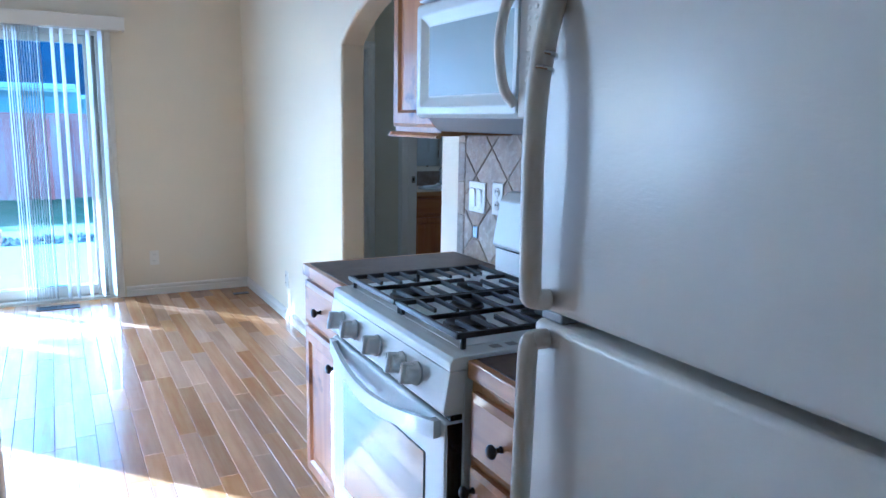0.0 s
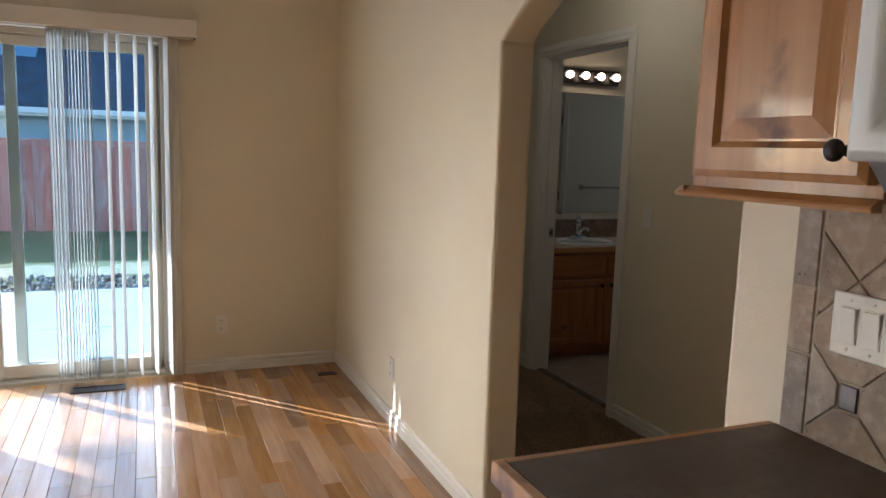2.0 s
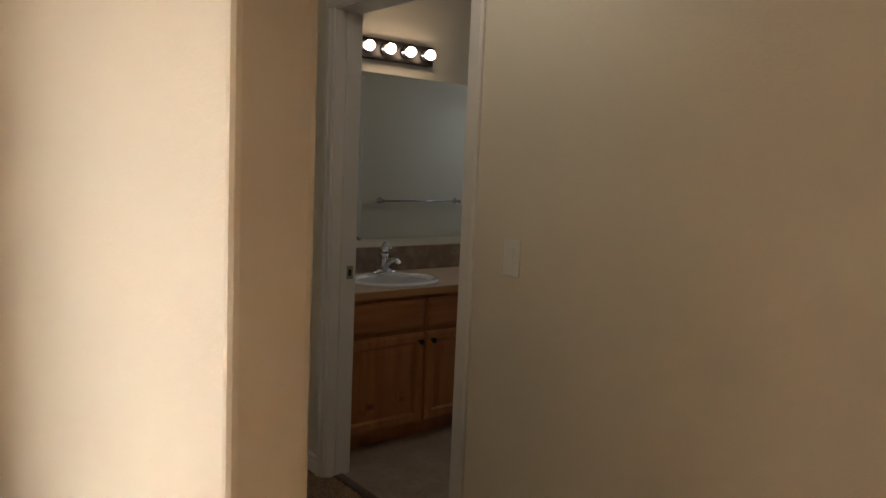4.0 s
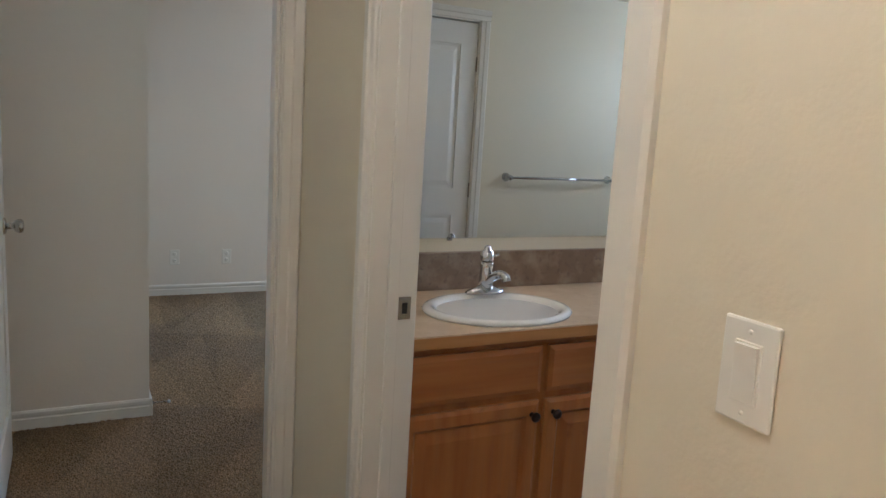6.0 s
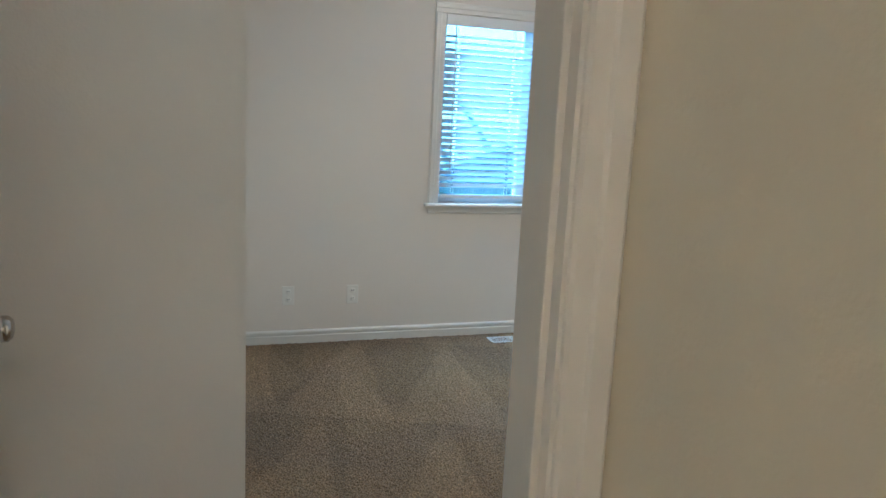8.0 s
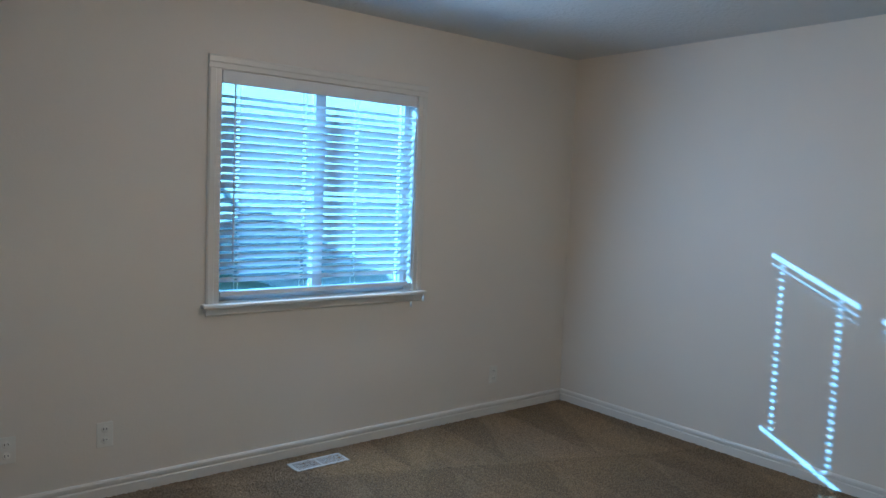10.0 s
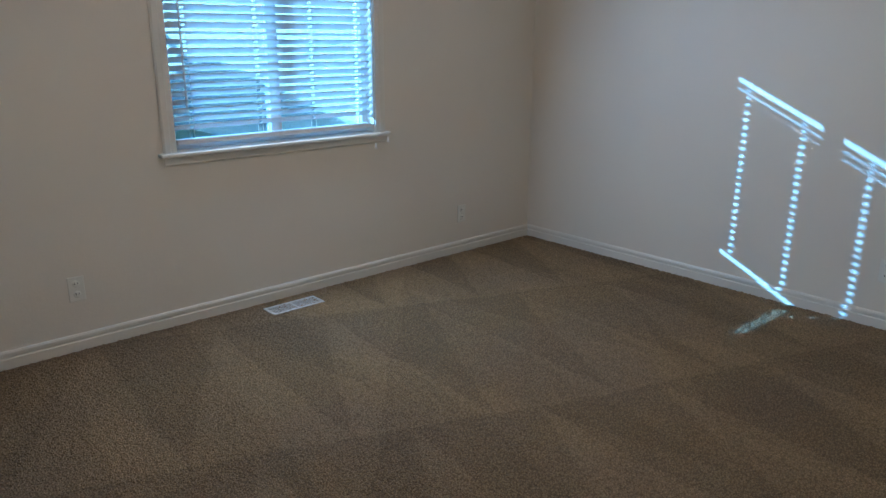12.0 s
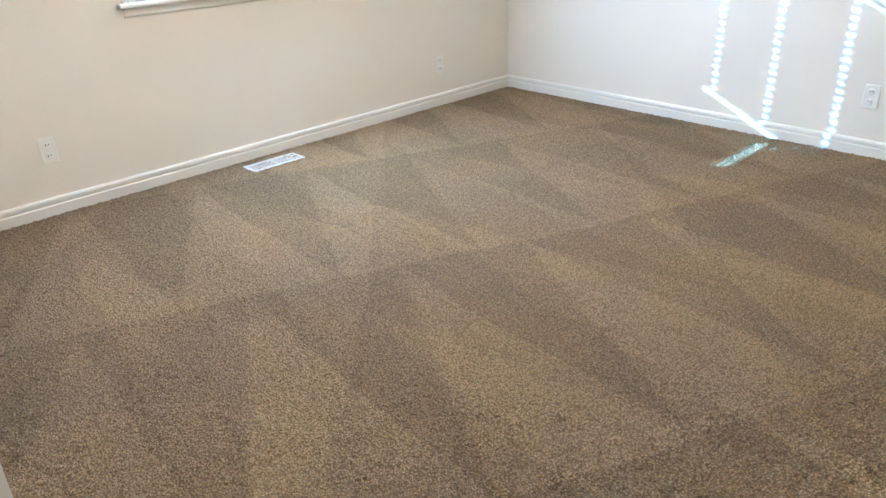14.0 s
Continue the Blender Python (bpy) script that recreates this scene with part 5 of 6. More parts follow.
def vanity_light():
    ob = thing("vanity_light", (3.42, YM, 2.03), "bronze vanity light bar with four lit globe bulbs", "wall lamp")
    part("bar", box(B(), 3.150, 3.690, YM - .045, YM - .001, 1.980, 2.088, .006), M_BRONZE, ob)
    for i in range(4):
        c = Vector((3.218 + .135 * i, YM - .045, 2.034))
        so = part("socket", put(lathe(B(), [(.030, 0), (.028, .012), (.018, .018), (.018, .026)], n=18), face("-y", *c)), M_CHROME, ob)
        part("bulb", put(lathe(B(), [(.013, .022), (.018, .032), (.025, .045), (.029, .060), (.025, .075), (.015, .085), (0, .088)], n=20), face("-y", *c)), M_BULB, so, "glowing clear globe bulb")
    return ob


vanity_light()


def towel_bar():
    ob = thing("towel_bar", (4.93, 5.16, 1.12), "chrome towel bar on the bathroom wall", "towel bar")
    part("rod", tube(B(), [(4.52, 5.195, 1.12), (5.355, 5.195, 1.12)], .0085, 12), M_CHROME, ob)
    for x in (4.525, 5.35):
        part("post", put(lathe(B(), [(.028, 0), (.028, .006), (.018, .014), (.012, .03), (.013, .055), (.017, .066), (.012, .076), (0, .078)], n=18), face("+y", x, 5.13, 1.12)), M_CHROME, ob)
    return ob


towel_bar()


def panel_leaf(w, h, t):
    """A moulded two-panel interior door in its own frame: u 0..w, v 0..h, w 0..t."""
    bm = B()
    st, r0, r1 = .11, .20, .13
    lock = (.86, 1.03)
    box(bm, 0, st, 0, h, 0, t)
    box(bm, w - st, w, 0, h, 0, t)
    for v0, v1 in ((0, r0), lock, (h - r1, h)):
        box(bm, st, w - st, v0, v1, 0, t)
    for v0, v1 in ((r0, lock[0]), (lock[1], h - r1)):
        box(bm, st, w - st, v0, v1, .010, t - .010)
        for w0, w1 in ((t - .010, t - .003), (.010, .003)):
            raised(bm, st + .018, w - st - .018, v0 + .018, v1 - .018, w0, w1, .028)
    return bm


def hinge(parent, m, z):
    b = B()
    box(b, -.020, .020, z - .045, z + .045, -.0015, .0018, .0008)
    hp = part("hinge", put(b, m), M_NICKEL, parent, "satin nickel hinge")
    for dz in (-.03, 0, .03):
        part("screw", put(lathe(B(), [(.0035, .0016), (.0035, .0024), (0, .0026)], n=10), m @ Matrix.Translation((.006 if dz else -.006, z + dz, 0))), M_GREYP, hp)
    return hp


def bedroom_door():
    x0, t, w, h = 1.778, .035, .780, 2.03
    ob = thing("door_2", (x0, 6.935, 0), "white two-panel bedroom door standing open", "door")
    m = face("+x", x0, 6.936, .012)
    part("leaf", put(panel_leaf(w, h, t), m), M_DOORW, ob)
    for s, wv in ((1, t), (-1, 0)):
        mk = m @ Matrix.Translation((w - .062, .925, wv)) @ (Matrix() if s > 0 else Matrix.Rotation(math.pi, 4, "Y"))
        k = part("door_knob", put(lathe(B(), [(.032, 0), (.032, .004), (.026, .009), (.013, .013), (.012, .030), (.020, .038), (.0265, .048), (.0265, .058), (.020, .066), (0, .068)], n=24), mk), M_NICKEL, ob, "round satin nickel knob")
    part("latch_plate", put(box(B(), w - .0005, w + .0015, .895, .955, .006, t - .006), m), M_NICKEL, ob)
    me = face("-y", x0 + t / 2, 6.936, .012)
    for z in (.24, 1.075, 1.82):
        hinge(ob, me, z)
    return ob


bedroom_door()


def closet_door():
    ob = thing("door_3", (3.93, 5.12, 0), "cream two-panel linen closet door, closed", "door")
    m = face("+y", 4.264, 5.082, .010)
    part("leaf", put(panel_leaf(.663, 2.03, .035), m), M_DOORW, ob)
    for z in (.24, 1.03, 1.80):
        part("hinge", tube(B(), [(4.267, 5.123, z - .045), (4.267, 5.123, z + .045)], .007, 10), M_NICKEL, ob)
    part("door_knob", put(lathe(B(), [(.032, 0), (.032, .004), (.013, .013), (.012, .030), (.0265, .048), (.0265, .058), (.020, .066), (0, .068)], n=20), m @ Matrix.Translation((.60, .92, .035))), M_NICKEL, ob)
    return ob


closet_door()


def bathtub():
    ob = thing("bathtub_surround", (5.9, 6.0, 0), "white bathtub with a smooth surround", "bathtub")
    b = B()
    x0, x1, y0, y1 = 5.560, XR - .002, 5.132, YM - .002
    box(b, x0, x0 + .07, y0, y1, 0, .40, .012)
    box(b, x1 - .05, x1, y0, y1, 0, .40)
    box(b, x0 + .07, x1 - .05, y0, y0 + .09, 0, .3995)
    box(b, x0 + .07, x1 - .05, y1 - .09, y1, 0, .3995)
    box(b, x0 + .07, x1 - .05, y0 + .09, y1 - .09, 0, .08)
    part("tub", b, M_PORC, ob)
    s = B()
    box(s, x0 + .005, x1, y0, y0 + .022, .40, 1.80, .008)
    box(s, x0 + .005, x1, y1 - .022, y1, .40, 1.80, .008)
    box(s, x1 - .020, x1, y0 + .022, y1 - .022, .40, 1.58, .004)
    part("surround", s, M_ACRYL, ob)
    rod = thing("curtain_rod", (5.52, 6.0, 2.0), "brushed metal shower curtain rod", "curtain rod")
    part("rod", tube(B(), [(5.52, 5.14, 2.0), (5.52, YM - .01, 2.0)], .0125, 12), M_GREYP, rod)
    for y, k in ((5.13, "+y"), (YM, "-y")):
        part("flange", put(lathe(B(), [(.030, 0), (.030, .006), (.018, .014), (.016, .022)], n=18), face(k, 5.52, y, 2.0)), M_GREYP, rod)


bathtub()
bw = thing("window_3", (XR + .07, 6.0, 1.6), "small white bathroom window", "window", kind="structure")
wb = B()
for a in ((5.70, 5.735, 1.60, 2.10), (6.265, 6.30, 1.60, 2.10), (5.735, 6.265, 1.60, 1.635), (5.735, 6.265, 2.065, 2.10)):
    box(wb, XR + .06, XR + .10, a[0], a[1], a[2], a[3], .003)
part("window_frame", wb, M_WHITETRIM, bw)
g = part("pane", box(B(), XR + .078, XR + .083, 5.735, 6.265, 1.635, 2.065), M_GLASS, bw)
g.visible_shadow = False

# ---- bedroom ----


def bedroom_window():
    x0, x1, z0, z1 = BW
    ob = thing("window_1", ((x0 + x1) / 2, YW, z0), "white sliding bedroom window with painted casing and sill", "window", kind="structure")
    f = B()
    y0, y1 = YW + .075, YW + .135
    box(f, x0, x0 + .040, y0, y1, z0, z1, .003)
    box(f, x1 - .040, x1, y0, y1, z0, z1, .003)
    box(f, x0 + .040, x1 - .040, y0, y1, z0, z0 + .045, .003)
    box(f, x0 + .040, x1 - .040, y0, y1, z1 - .040, z1, .003)
    part("window_frame", f, M_WHITETRIM, ob)
    xm = (x0 + x1) / 2
    part("meeting_stile", box(B(), xm - .032, xm + .032, y0 + .006, y1 - .006, z0 + .045, z1 - .040, .003), M_WHITETRIM, ob)
    for a, b in ((x0 + .04, xm - .032), (xm + .032, x1 - .04)):
        g = part("pane", box(B(), a, b, y0 + .026, y0 + .031, z0 + .045, z1 - .04), M_SUNDIM, ob, "pane tinted to dim and cool the sunlight")
    r = B()
    box(r, x0 - .001, x0 + .008, YW + .001, YW + .075, z0, z1)
    box(r, x1 - .008, x1 + .001, YW + .001, YW + .075, z0, z1)
    box(r, x0 + .008, x1 - .008, YW + .001, YW + .075, z1 - .008, z1 + .001)
    part("jamb_liner", r, M_TRIM, ob)
    V = (0, -1, 0)
    part("casing", sweep(B(), CASE_PROF, (x0 + .004, YW, z0), (x0 + .004, YW, z1 - .004), (-1, 0, 0), V), M_TRIM, ob)
    part("casing", sweep(B(), CASE_PROF, (x1 - .004, YW, z0), (x1 - .004, YW, z1 - .004), (1, 0, 0), V), M_TRIM, ob)
    part("head_casing", sweep(B(), CASE_PROF, (x0 - .062, YW, z1 - .004), (x1 + .062, YW, z1 - .004), (0, 0, 1), V), M_TRIM, ob)
    part("window_sill", box(B(), x0 - .085, x1 + .085, YW - .045, YW + .075, z0 - .020, z0 + .001, .006, 3), M_TRIM, ob)
    part("apron", sweep(B(), [(0, 0), (0, .012), (-.035, .014), (-.045, .006), (-.045, 0)], (x0 - .06, YW, z0 - .020), (x1 + .06, YW, z0 - .020), (0, 0, 1), V), M_TRIM, ob)
    return ob


bedroom_window()
TILT = 34


def slat_blind():
    x0, x1, z0, z1 = BW
    ob = thing("window_blind", ((x0 + x1) / 2, YW + .03, z1), "white two-inch slat blind, lowered and tilted", "blind")
    a, b = x0 + .020, x1 - .020
    part("head_rail", box(B(), x0 + .009, x1 - .009, YW + .004, YW + .062, z1 - .060, z1 - .009, .003), M_SLAT, ob)
    part("valance", box(B(), x0 + .009, x1 - .009, YW - .008, YW + .003, z1 - .070, z1 - .006, .004), M_SLAT, ob)
    holes = [x0 + (x1 - x0) * f for f in (.09, .40, .67, .915)]
    s = B()
    w, t, hw = .025, .0014, .011
    cuts = [a, *[h for hx in holes for h in (hx - hw, hx + hw)], b]
    for i in range(len(cuts) - 1):
        if i % 2 == 0:
            box(s, cuts[i], cuts[i + 1], -w, w, -t, t)
        else:
            box(s, cuts[i], cuts[i + 1], -w, -.012, -t, t)
            box(s, cuts[i], cuts[i + 1], .012, w, -t, t)
    bmesh.ops.remove_doubles(s, verts=s.verts[:], dist=1e-5)
    bmesh.ops.rotate(s, verts=s.verts[:], cent=(0, 0, 0), matrix=Matrix.Rotation(radians(-TILT), 3, "X"))
    me = mesh_of("slat", s, M_SLAT)
    n, top, low = 24, z1 - .128, z0 + .112
    rng = random.Random(2)
    loose = {0: (26, 0), 1: (24, .1), 2: (19, -.3), 12: (21, .5), 13: (6, .25)}      # slats that hang unevenly
    for i in range(n):
        sl = new("slat", me)
        sl.parent = ob
        sl.matrix_parent_inverse = Matrix.Translation(-ob.location)
        sl.location = (0, YW + .034, top + (low - top) * i / (n - 1))
        lean, dip = loose.get(i, (0, rng.uniform(-.06, .06)))
        sl.rotation_euler = (radians(lean + rng.uniform(-.3, .3)), radians(dip), 0)
        sl.location.z += (x0 + x1) / 2 * math.sin(radians(dip)) + rng.uniform(-.0006, .0006)
    part("bottom_rail", box(B(), a, b, YW + .012, YW + .058, z0 + .030, z0 + .054, .004), M_SLAT, ob)
    for hx in holes:
        for dy in (-.024, .024):
            part("ladder_cord", tube(B(), [(hx, YW + .034 + dy, z0 + .05), (hx, YW + .034 + dy, z1 - .06)], .0010, 6), M_CORD, ob)
    part("tilt_wand", tube(B(), [(a + .055, YW - .004, z1 - .07), (a + .055, YW - .004, z0 + .20)], .004, 8), M_SLAT, ob)
    for x, z in ((x1 - .035, z0 - .090), (x1 + .055, z0 - .060)):
        tas = part("pull_cord", tube(B(), [(x, YW - .050, z + .03), (x, YW - .050, z0 + .004)], .0012, 6), M_CORD, ob)
        part("tassel", lathe(B(), [(.003, z + .034), (.0055, z + .028), (.0085, z), (0, z - .001)], Matrix.Translation((x, YW - .050, 0)), 12), M_SLAT, tas)
    return ob


slat_blind()


def ceiling_lamp(cx, cy, r, label, glowing):
    ob = thing("ceiling_lamp", (cx, cy, ZH), label, "ceiling lamp")
    m = Matrix.Translation((cx, cy, ZH))
    part("pan", lathe(B(), [(r + .002, -.001), (r + .010, -.02), (r + .012, -.050), (r - .004, -.060)], m, 36), M_NICKEL, ob, "brushed nickel pan")
    part("bowl", lathe(B(), [(r * .93, -.052), (r * .92, -.078), (r * .84, -.112), (r * .66, -.142), (r * .38, -.162), (0, -.169)], m, 36), glowing, ob, "glowing white glass bowl")
    part("finial", lathe(B(), [(.014, -.166), (.014, -.172), (.007, -.178), (.009, -.186), (.005, -.194), (0, -.195)], m, 16), M_NICKEL, ob)
    return ob


ceiling_lamp(4.19, 8.68, .150, "flush ceiling lamp with a lit white glass bowl", M_BOWL)
ceiling_lamp(2.15, 5.05, .125, "small flush hall ceiling lamp, lit", M_BOWL_HALL)


def doorstop():
    ob = thing("door_stop_spring", (2.36, 7.98, .05), "spring door stop with a white rubber tip", "door stop")
    part("base", put(lathe(B(), [(.010, 0), (.010, .004), (.006, .008)], n=14), face("+x", 2.359, 8.03, .045)), M_NICKEL, ob)
    part("spring", tube(B(), [(2.366 + .0009 * i, 8.03 + .0045 * math.cos(i * .9), .045 + .0045 * math.sin(i * .9)) for i in range(70)], .0012, 6), M_NICKEL, ob)
    part("tip", put(lathe(B(), [(.0065, 0), (.0075, .004), (.0075, .012), (0, .014)], n=12), face("+x", 2.428, 8.03, .045)), M_RUB, ob)


doorstop()

# ---- outdoors ----
gb = B()
box(gb, -300, 300, -300, 300, -1.2, -.37)
solid("ground", gb, M_EARTH, "winter lawn of dry and green grass", "lawn", "structure")
for i, (a, b) in enumerate(((-6.0, -3.85), (-3.84, -1.56), (-1.55, 1.58))):
    for j, (c, d) in enumerate(((YDB, 8.70), (8.71, 10.5))):
        solid("pavement", box(B(), a, b, c, d, -.45, -.13 - .002 * j, .008), M_CONC, "pale concrete patio slab", "patio", "structure")


def straw_strip():
    bm = B()
    rng = random.Random(31)
    xs = [-9 + .25 * i for i in range(57)]
    near = [bm.verts.new((x, 12.72 + rng.uniform(-.08, .08), -.364)) for x in xs]
    far = [bm.verts.new((x, 13.75 + rng.uniform(-.3, .3), -.366)) for x in xs]
    for i in range(56):
        bm.faces.new((near[i], near[i + 1], far[i + 1], far[i]))
    solid("lawn_edge", bm, M_STRAW, "pale dried grass along the lawn edge", "lawn", "structure")


straw_strip()


def rocks():
    rng = random.Random(9)
    vs, fs = [], []
    base = bmesh.new()
    bmesh.ops.create_icosphere(base, subdivisions=1, radius=1)
    bv = [v.co.copy() for v in base.verts]
    bf = [[v.index for v in f.verts] for f in base.faces]
    base.free()
    for k in range(2600):
        x, y = rng.uniform(-6, 1.5), rng.uniform(10.55, 12.6)
        r = rng.uniform(.02, .055)
        o = len(vs)
        rot = Euler((rng.uniform(0, 6), rng.uniform(0, 6), rng.uniform(0, 6))).to_matrix()
        for c in bv:
            p = rot @ Vector((c.x * r * rng.uniform(.8, 1.2), c.y * r * .8, c.z * r * .6))
            vs.append((x + p.x, y + p.y, -.36 + r * .4 + p.z))
        fs += [[o + i for i in f] for f in bf]
    me = bpy.data.meshes.new("rock_bed")
    me.from_pydata(vs, [], fs)
    me.materials.append(M_ROCK)
    tagged(new("rock_bed", me), "strip of grey landscape rock beyond the patio", "rocks", "", "stuff")


rocks()
sl = thing("sprinkler_head", (-1.95, 12.75, -.37), "small dark garden sprinkler head at the lawn edge", "sprinkler")
part("stem", lathe(B(), [(.03, -.37), (.03, -.24), (.018, -.235), (.018, -.19), (0, -.19)], Matrix.Translation((-1.95, 12.75, 0)), 12), M_SLOT, sl)
part("nozzle", tube(B(), [(-1.95, 12.75, -.20), (-1.88, 12.72, -.17)], .014, 8), M_SLOT, sl)


def fence():
    ob = thing("fence", (0, 18, -.37), "weathered red cedar board fence", "fence")
    rng = random.Random(11)
    x = -11.0
    while x < 5:
        w = rng.uniform(.128, .145)
        z1 = 1.40 + rng.uniform(-.008, .008)
        bm = B()
        y = 18.0 + rng.uniform(-.004, .004)
        box(bm, x, x + w, y, y + .018, -.37 + rng.uniform(.01, .05), z1)
        part("board", bm, M_FENCE, ob)
        x += w + rng.uniform(.003, .008)
    for z in (0.0, 1.05):
        part("rail", box(B(), -11, 5.1, 18.024, 18.062, z, z + .09), M_FENCE, ob)
    part("cap", box(B(), -11, 5.1, 17.93, 18.09, 1.41, 1.45, .004), M_FENCE, ob)
    part("trim_board", box(B(), -11, 5.1, 17.975, 17.992, 1.32, 1.408, .003), M_FENCE, ob)
    for k in range(7):
        part("post", box(B(), -11 + 2.4 * k, -10.91 + 2.4 * k, 18.066, 18.156, -.37, 1.42), M_FENCE, ob)
    return ob


fence()


def neighbour_house():
    ob = thing("neighbour_house", (-4, 28, -.37), "two-storey blue-grey house with dark shingle roofs", "house")
    part("lower_wall", box(B(), -16, .79, 24.5, 24.7, -.5, 2.25), M_SIDING2, ob, "pale grey lower siding")
    for k in range(14):
        part("batten", box(B(), -15.9 + 1.18 * k, -15.85 + 1.18 * k, 24.48, 24.5, -.4, 2.1), M_SIDING2, ob)
    rf = B()
    prism(rf, [(23.95, 2.16), (23.95, 2.28), (31.0, 5.9), (31.0, 5.75)], "x", -16.5, .8)
    part("roof", rf, M_SHINGLE, ob, "dark shingle roof")
    part("gutter", box(B(), -16.5, .75, 23.84, 23.948, 2.12, 2.27, .012), M_WHITETRIM, ob)
    part("fascia", box(B(), -16.5, .78, 23.95, 24.0, 2.05, 2.16), M_WHITETRIM, ob)
    part("soffit", box(B(), -16.5, .78, 24.0, 24.5, 2.10, 2.13), M_WHITETRIM, ob)
    part("upper_wall", box(B(), -16, -2.6, 27.0, 27.2, 3.0, 5.5), M_SIDING, ob, "blue-grey upper siding")
    part("upper_side", box(B(), -2.8, -2.6, 27.2, 33, 3.0, 5.5), M_SIDING, ob)
    for k in range(22):
        part("siding_batten", box(B(), -15.8 + .6 * k, -15.77 + .6 * k, 26.985, 27.0, 3.2, 5.35), M_SIDING, ob)
    ur = B()
    prism(ur, [(26.5, 5.4), (26.5, 5.55), (31.0, 6.4), (35.0, 5.55), (35.0, 5.4)], "x", -16.6, -2.2)
    part("upper_roof", ur, M_SHINGLE, ob)
    for x0, x1, z0, z1, y in ((-5.38, -4.09, 3.52, 4.75, 27.0), (-10.5, -9.2, 3.52, 4.75, 27.0), (-3.90, -3.08, .95, 2.03, 24.5), (-7.4, -6.5, .95, 2.03, 24.5)):
        w = part("window", box(B(), x0 - .09, x1 + .09, y - .05, y - .005, z0 - .09, z1 + .09, .01), M_WHITETRIM, ob)
        for a, b in ((x0, (x0 + x1) / 2 - .03), ((x0 + x1) / 2 + .03, x1)):
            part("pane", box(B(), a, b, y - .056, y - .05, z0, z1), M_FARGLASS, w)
    part("side_wing", box(B(), .8, 16, 27.5, 27.7, -.5, 2.0), M_SIDING2, ob)
    sw = B()
    prism(sw, [(26.9, 1.95), (26.9, 2.07), (33.0, 5.2), (33.0, 5.05)], "x", .8, 17)
    part("wing_roof", sw, M_SHINGLE, ob)
    part("wing_gutter", box(B(), .8, 17, 26.80, 26.898, 1.92, 2.05, .012), M_WHITETRIM, ob)
    part("porch_light", box(B(), -6.6, -6.35, 24.42, 24.5, 2.0, 2.08, .01), M_SLOT, ob)
    return ob


neighbour_house()


def east_house():
    ob = thing("neighbour_house", (12, 18, -.37), "cream sided neighbouring house in full sun", "house")
    part("wall", box(B(), 8.2, 8.4, 12.0, 34.0, -.6, 5.4), M_CREAM, ob)
    part("front_wall", box(B(), 8.4, 18.0, 12.0, 12.2, -.6, 5.4), M_CREAM, ob)
    rf = B()
    prism(rf, [(7.8, 5.3), (7.8, 5.45), (13.2, 7.8), (18.6, 5.45), (18.6, 5.3)], "y", 11.6, 34.4)
    part("roof", rf, M_SHINGLE, ob)
    part("gutter", box(B(), 7.68, 7.8, 11.6, 34.4, 5.28, 5.42, .012), M_WHITETRIM, ob)


east_house()


def tree(cx, cy, crown_z, rx, rz, seed):
    ob = thing("tree", (cx, cy, -.37), "unseen leafy tree added to shade the patio door", "tree")
    rng = random.Random(seed)
    top = crown_z
    part("trunk", tube(B(), [(cx, cy, -.4), (cx + .05, cy, 1.2), (cx - .04, cy + .05, 2.8), (cx, cy, top + .6)], [.17, .13, .11, .04], 10), M_FENCE, ob, "brown bark trunk")
    for k in range(9):
        a = rng.uniform(0, 6.28)
        z = rng.uniform(top - rz * .3, top + rz * .3)
        e = Vector((cx + math.cos(a) * rx * .8, cy + math.sin(a) * rx * .8, z + rng.uniform(.3, .8)))
        part("limb", tube(B(), curve_pts([(cx, cy, z - .5), (cx * .5 + e.x * .5, cy * .5 + e.y * .5, z + .1), e], 4), [.05, .045, .04, .035, .03, .026, .02, .014, .01], 6), M_FENCE, ob)
    vs, fs = [], []
    for k in range(26000):
        while True:
            p = Vector((rng.uniform(-1, 1), rng.uniform(-1, 1), rng.uniform(-1, 1)))
            lump = .90 + .14 * noise.noise(p * 2.6 + Vector((seed, 0, 0)))
            c = Vector((cx + p.x * rx, cy + p.y * rx, top + p.z * rz))
            # the crown's underside follows the sun's slope, to bound the sun patch indoors
            reach = (c.y - YDB) / math.cos(SUN_AZ)
            side = c.x + (c.y - YDB) * math.tan(SUN_AZ)
            hem = .60 + .34 * min(1, max(0, (side + .55) / .45)) + .05 * noise.noise(p * 7)
            if p.length < lump and c.z - reach * math.tan(SUN_EL) > hem:
                break
        R = Euler((rng.uniform(0, 6.28), rng.uniform(0, 6.28), rng.uniform(0, 6.28))).to_matrix()
        s = rng.uniform(.06, .12)
        o = len(vs)
        for u, v, w in ((-s, 0, 0), (0, -s * .45, .01), (s, 0, 0), (0, s * .45, .01)):
            vs.append(tuple(c + R @ Vector((u, v, w))))
        fs.append((o, o + 1, o + 2, o + 3))
    me = bpy.data.meshes.new("crown")
    me.from_pydata(vs, [], fs)
    me.materials.append(M_LEAF)
    cr = new("crown", me)
    cr.parent = ob
    cr.matrix_parent_inverse = Matrix.Translation(-ob.location)
    return ob


M_LEAF = by_piece(mat("tree_leaves", (0.07, 0.085, 0.03), 0.6, spots=[(5, (0.11, 0.10, 0.04), 0.6, 0.4, 0.7)]), 0.35, 0.3)
# out of view, added only to block the sun above the door's foot
tree(-7.95, 15.4, 6.2, 1.8, 2.3, 3)

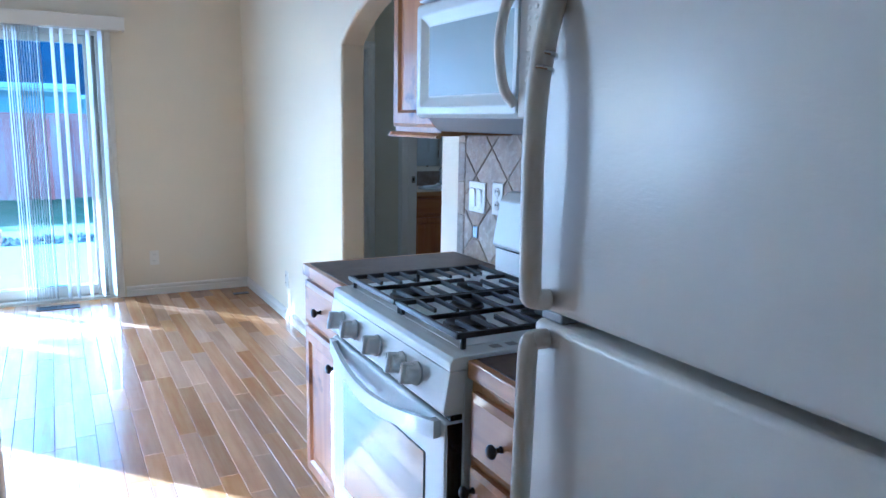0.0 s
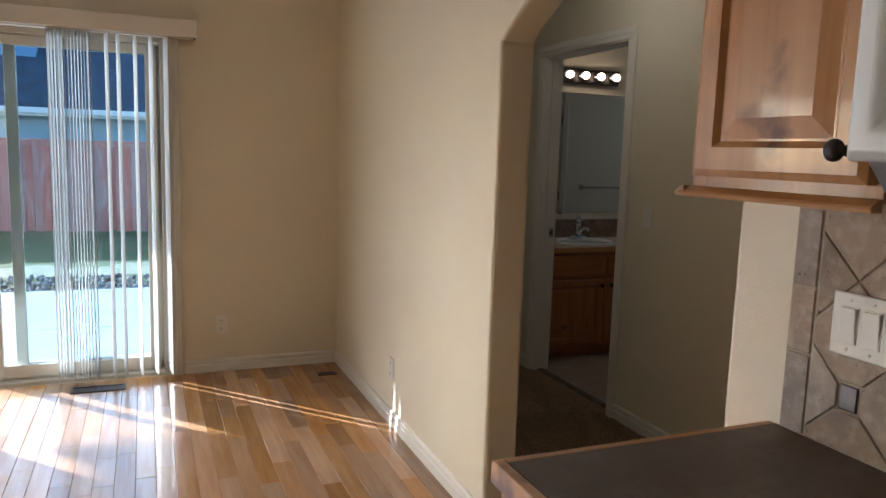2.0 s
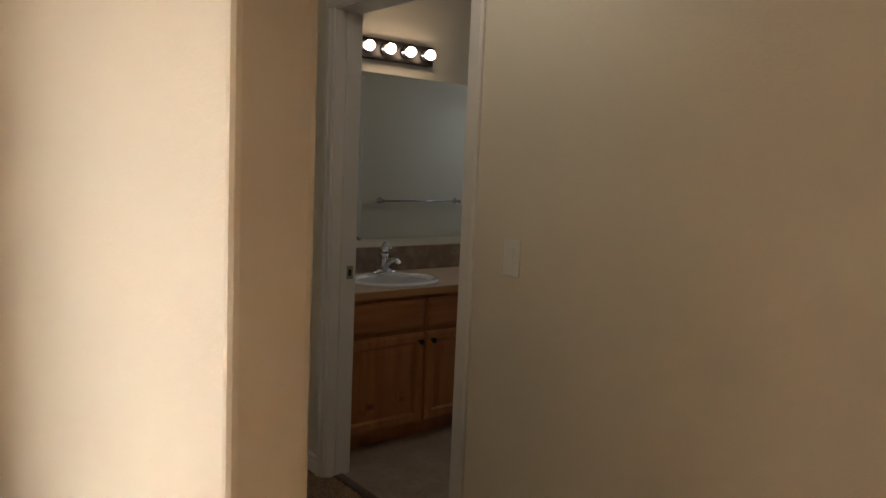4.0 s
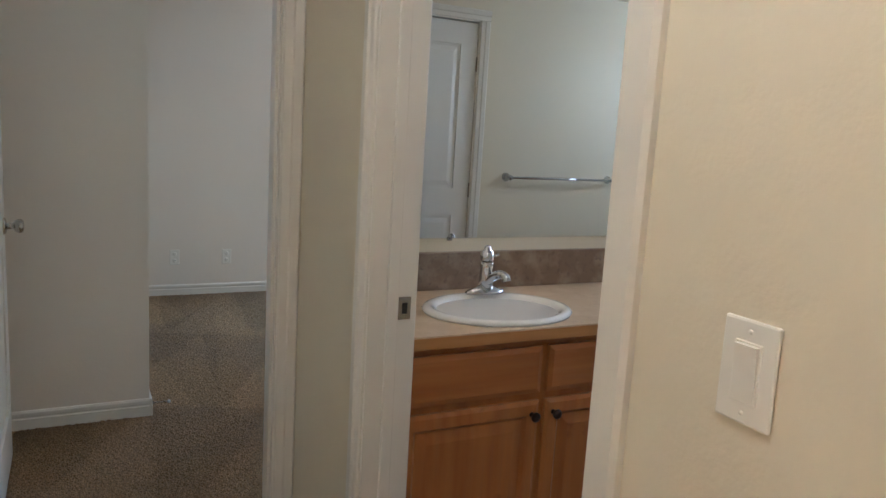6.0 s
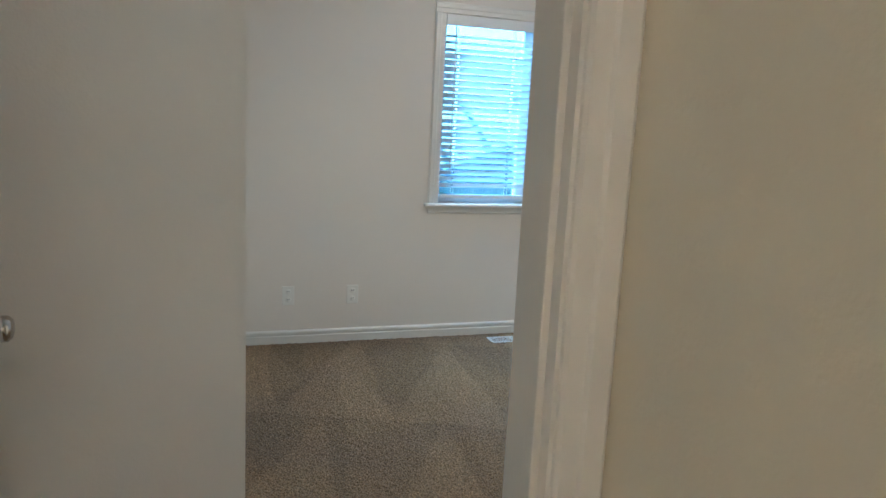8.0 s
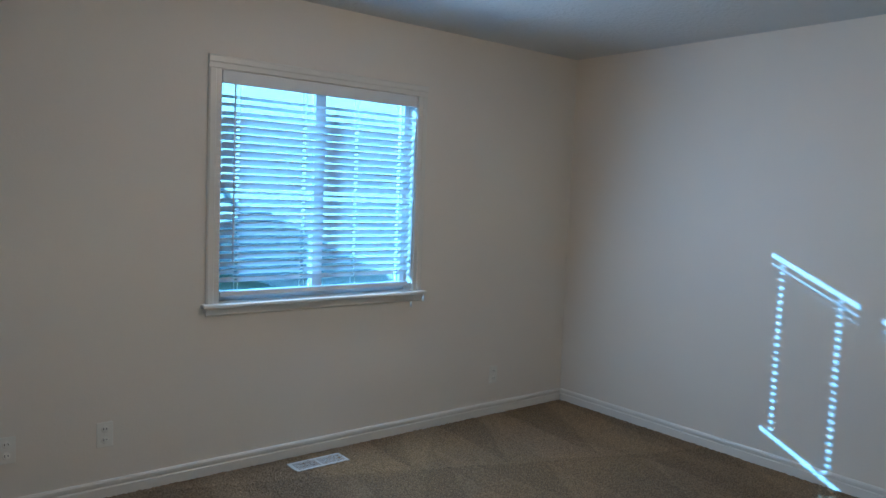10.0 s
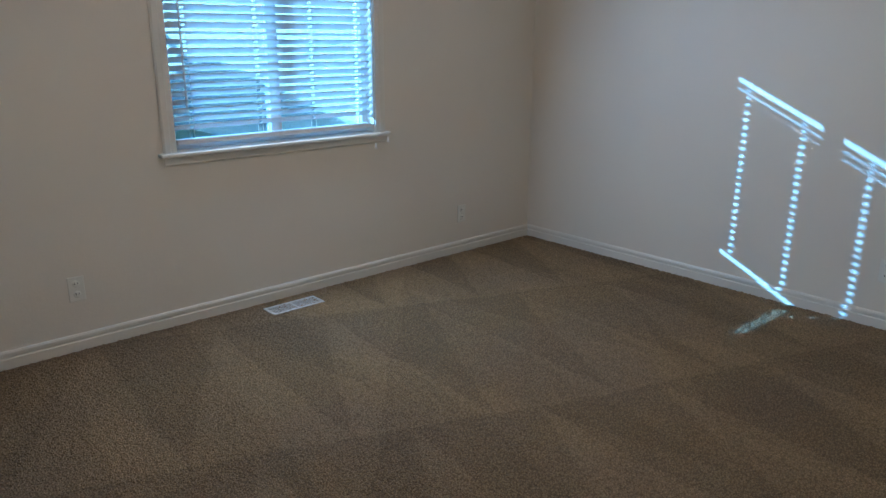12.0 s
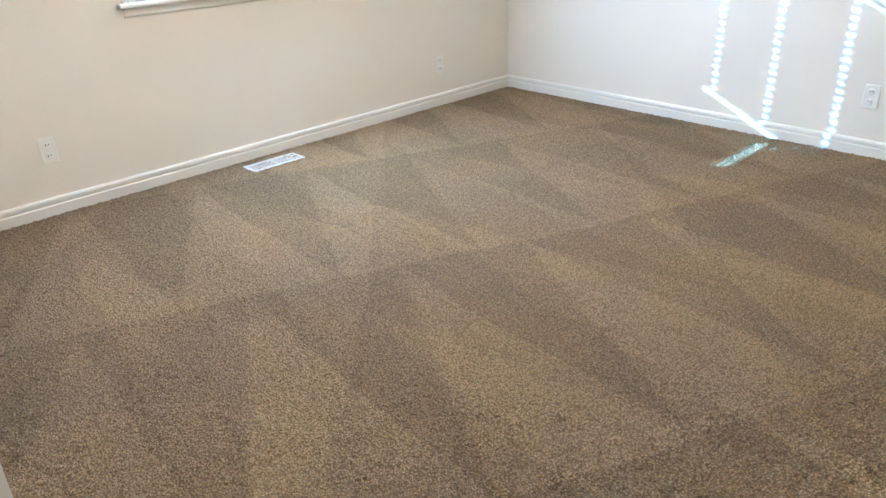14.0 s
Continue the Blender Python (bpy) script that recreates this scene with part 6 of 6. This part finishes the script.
# living room window, seen only by its light
lw = thing("window_2", (-3.35, YD, .7), "white living room window", "window", kind="structure")
wb = B()
x0, x1, z0, z1 = LW
for a in ((x0, x0 + .05, z0, z1), (x1 - .05, x1, z0, z1), (x0 + .05, x1 - .05, z0, z0 + .05), (x0 + .05, x1 - .05, z1 - .05, z1)):
    box(wb, a[0], a[1], YD + .06, YD + .12, a[2], a[3], .003)
part("window_frame", wb, M_WHITETRIM, lw)
g = part("pane", box(B(), x0 + .05, x1 - .05, YD + .088, YD + .093, z0 + .05, z1 - .05), M_GLASS, lw)
g.visible_shadow = False

# ---- floor planks ----


def planks():
    fl = solid("floor", box(B(), -5.0, X1 - .001, -3.0, YD - .001, -.0158, -.0105), M_SUB, "natural maple strip hardwood floor", "floor", "structure")
    rng = random.Random(21)
    near, rest_v, rest_f = 0, [], []
    w = .083
    x = X1 - .002
    while x > -5.0:
        y = -3.0 - rng.uniform(0, 1.0)
        while y < YD:
            L = rng.choice((.30, .42, .55, .68, .82, 1.0, 1.2))
            a, b = max(y, -2.999), min(y + L, YD - .002)
            x0, x1 = x - w + .0007, x - .0007
            dz = rng.uniform(-.0004, .0004)
            if b - a > .02:
                if x0 > -1.15 and b > 3.2 and near < 300:
                    bm = B()
                    c = .0012
                    lo = [bm.verts.new((u, v, -.010)) for u, v in ((x0, a + .0006), (x1, a + .0006), (x1, b - .0006), (x0, b - .0006))]
                    m1 = [bm.verts.new((u, v, -.0012 + dz)) for u, v in ((x0, a + .0006), (x1, a + .0006), (x1, b - .0006), (x0, b - .0006))]
                    hi = [bm.verts.new((u, v, dz)) for u, v in ((x0 + c, a + c), (x1 - c, a + c), (x1 - c, b - c), (x0 + c, b - c))]
                    for r0, r1 in ((lo, m1), (m1, hi)):
                        for i in range(4):
                            bm.faces.new((r0[i], r0[(i + 1) % 4], r1[(i + 1) % 4], r1[i]))
                    bm.faces.new(hi)
                    part("plank", bm, M_PLANK, fl)
                    near += 1
                else:
                    o = len(rest_v)
                    rest_v += [(x0, a, -.010), (x1, a, -.010), (x1, b, -.010), (x0, b, -.010), (x0, a + .0006, dz), (x1, a + .0006, dz), (x1, b - .0006, dz), (x0, b - .0006, dz)]
                    rest_f += [(o + 4, o + 5, o + 6, o + 7), (o, o + 1, o + 5, o + 4), (o + 1, o + 2, o + 6, o + 5), (o + 2, o + 3, o + 7, o + 6), (o + 3, o, o + 4, o + 7)]
            y += L
        x -= w
    me = bpy.data.meshes.new("plank_field")
    me.from_pydata(rest_v, [], rest_f)
    me.materials.append(M_PLANK)
    r = new("plank_field", me)
    r.parent = fl
    tagged(r, "maple planks in the rest of the room", kind="stuff")


planks()
tr = B()
prism(tr, [(X1 + .040, 0), (X1 + .040, .006), (X1 + .065, .009), (X1 + .075, .004), (X1 + .075, 0)], "y", 3.21, 4.39)
solid("threshold", put(tr, Matrix.Translation((-.03, 0, 0))), M_ALDER_H, "wooden strip where planks meet carpet", "threshold", "structure")

ts = B()
prism(ts, [(X2 + .040, 0), (X2 + .040, .005), (X2 + .052, .010), (X2 + .078, .010), (X2 + .090, .005), (X2 + .090, 0)], "y", TD0 + .002, TD1 - .002)
solid("threshold_bath", ts, M_COUNTER, "dark strip where carpet meets bathroom vinyl", "threshold", "structure")
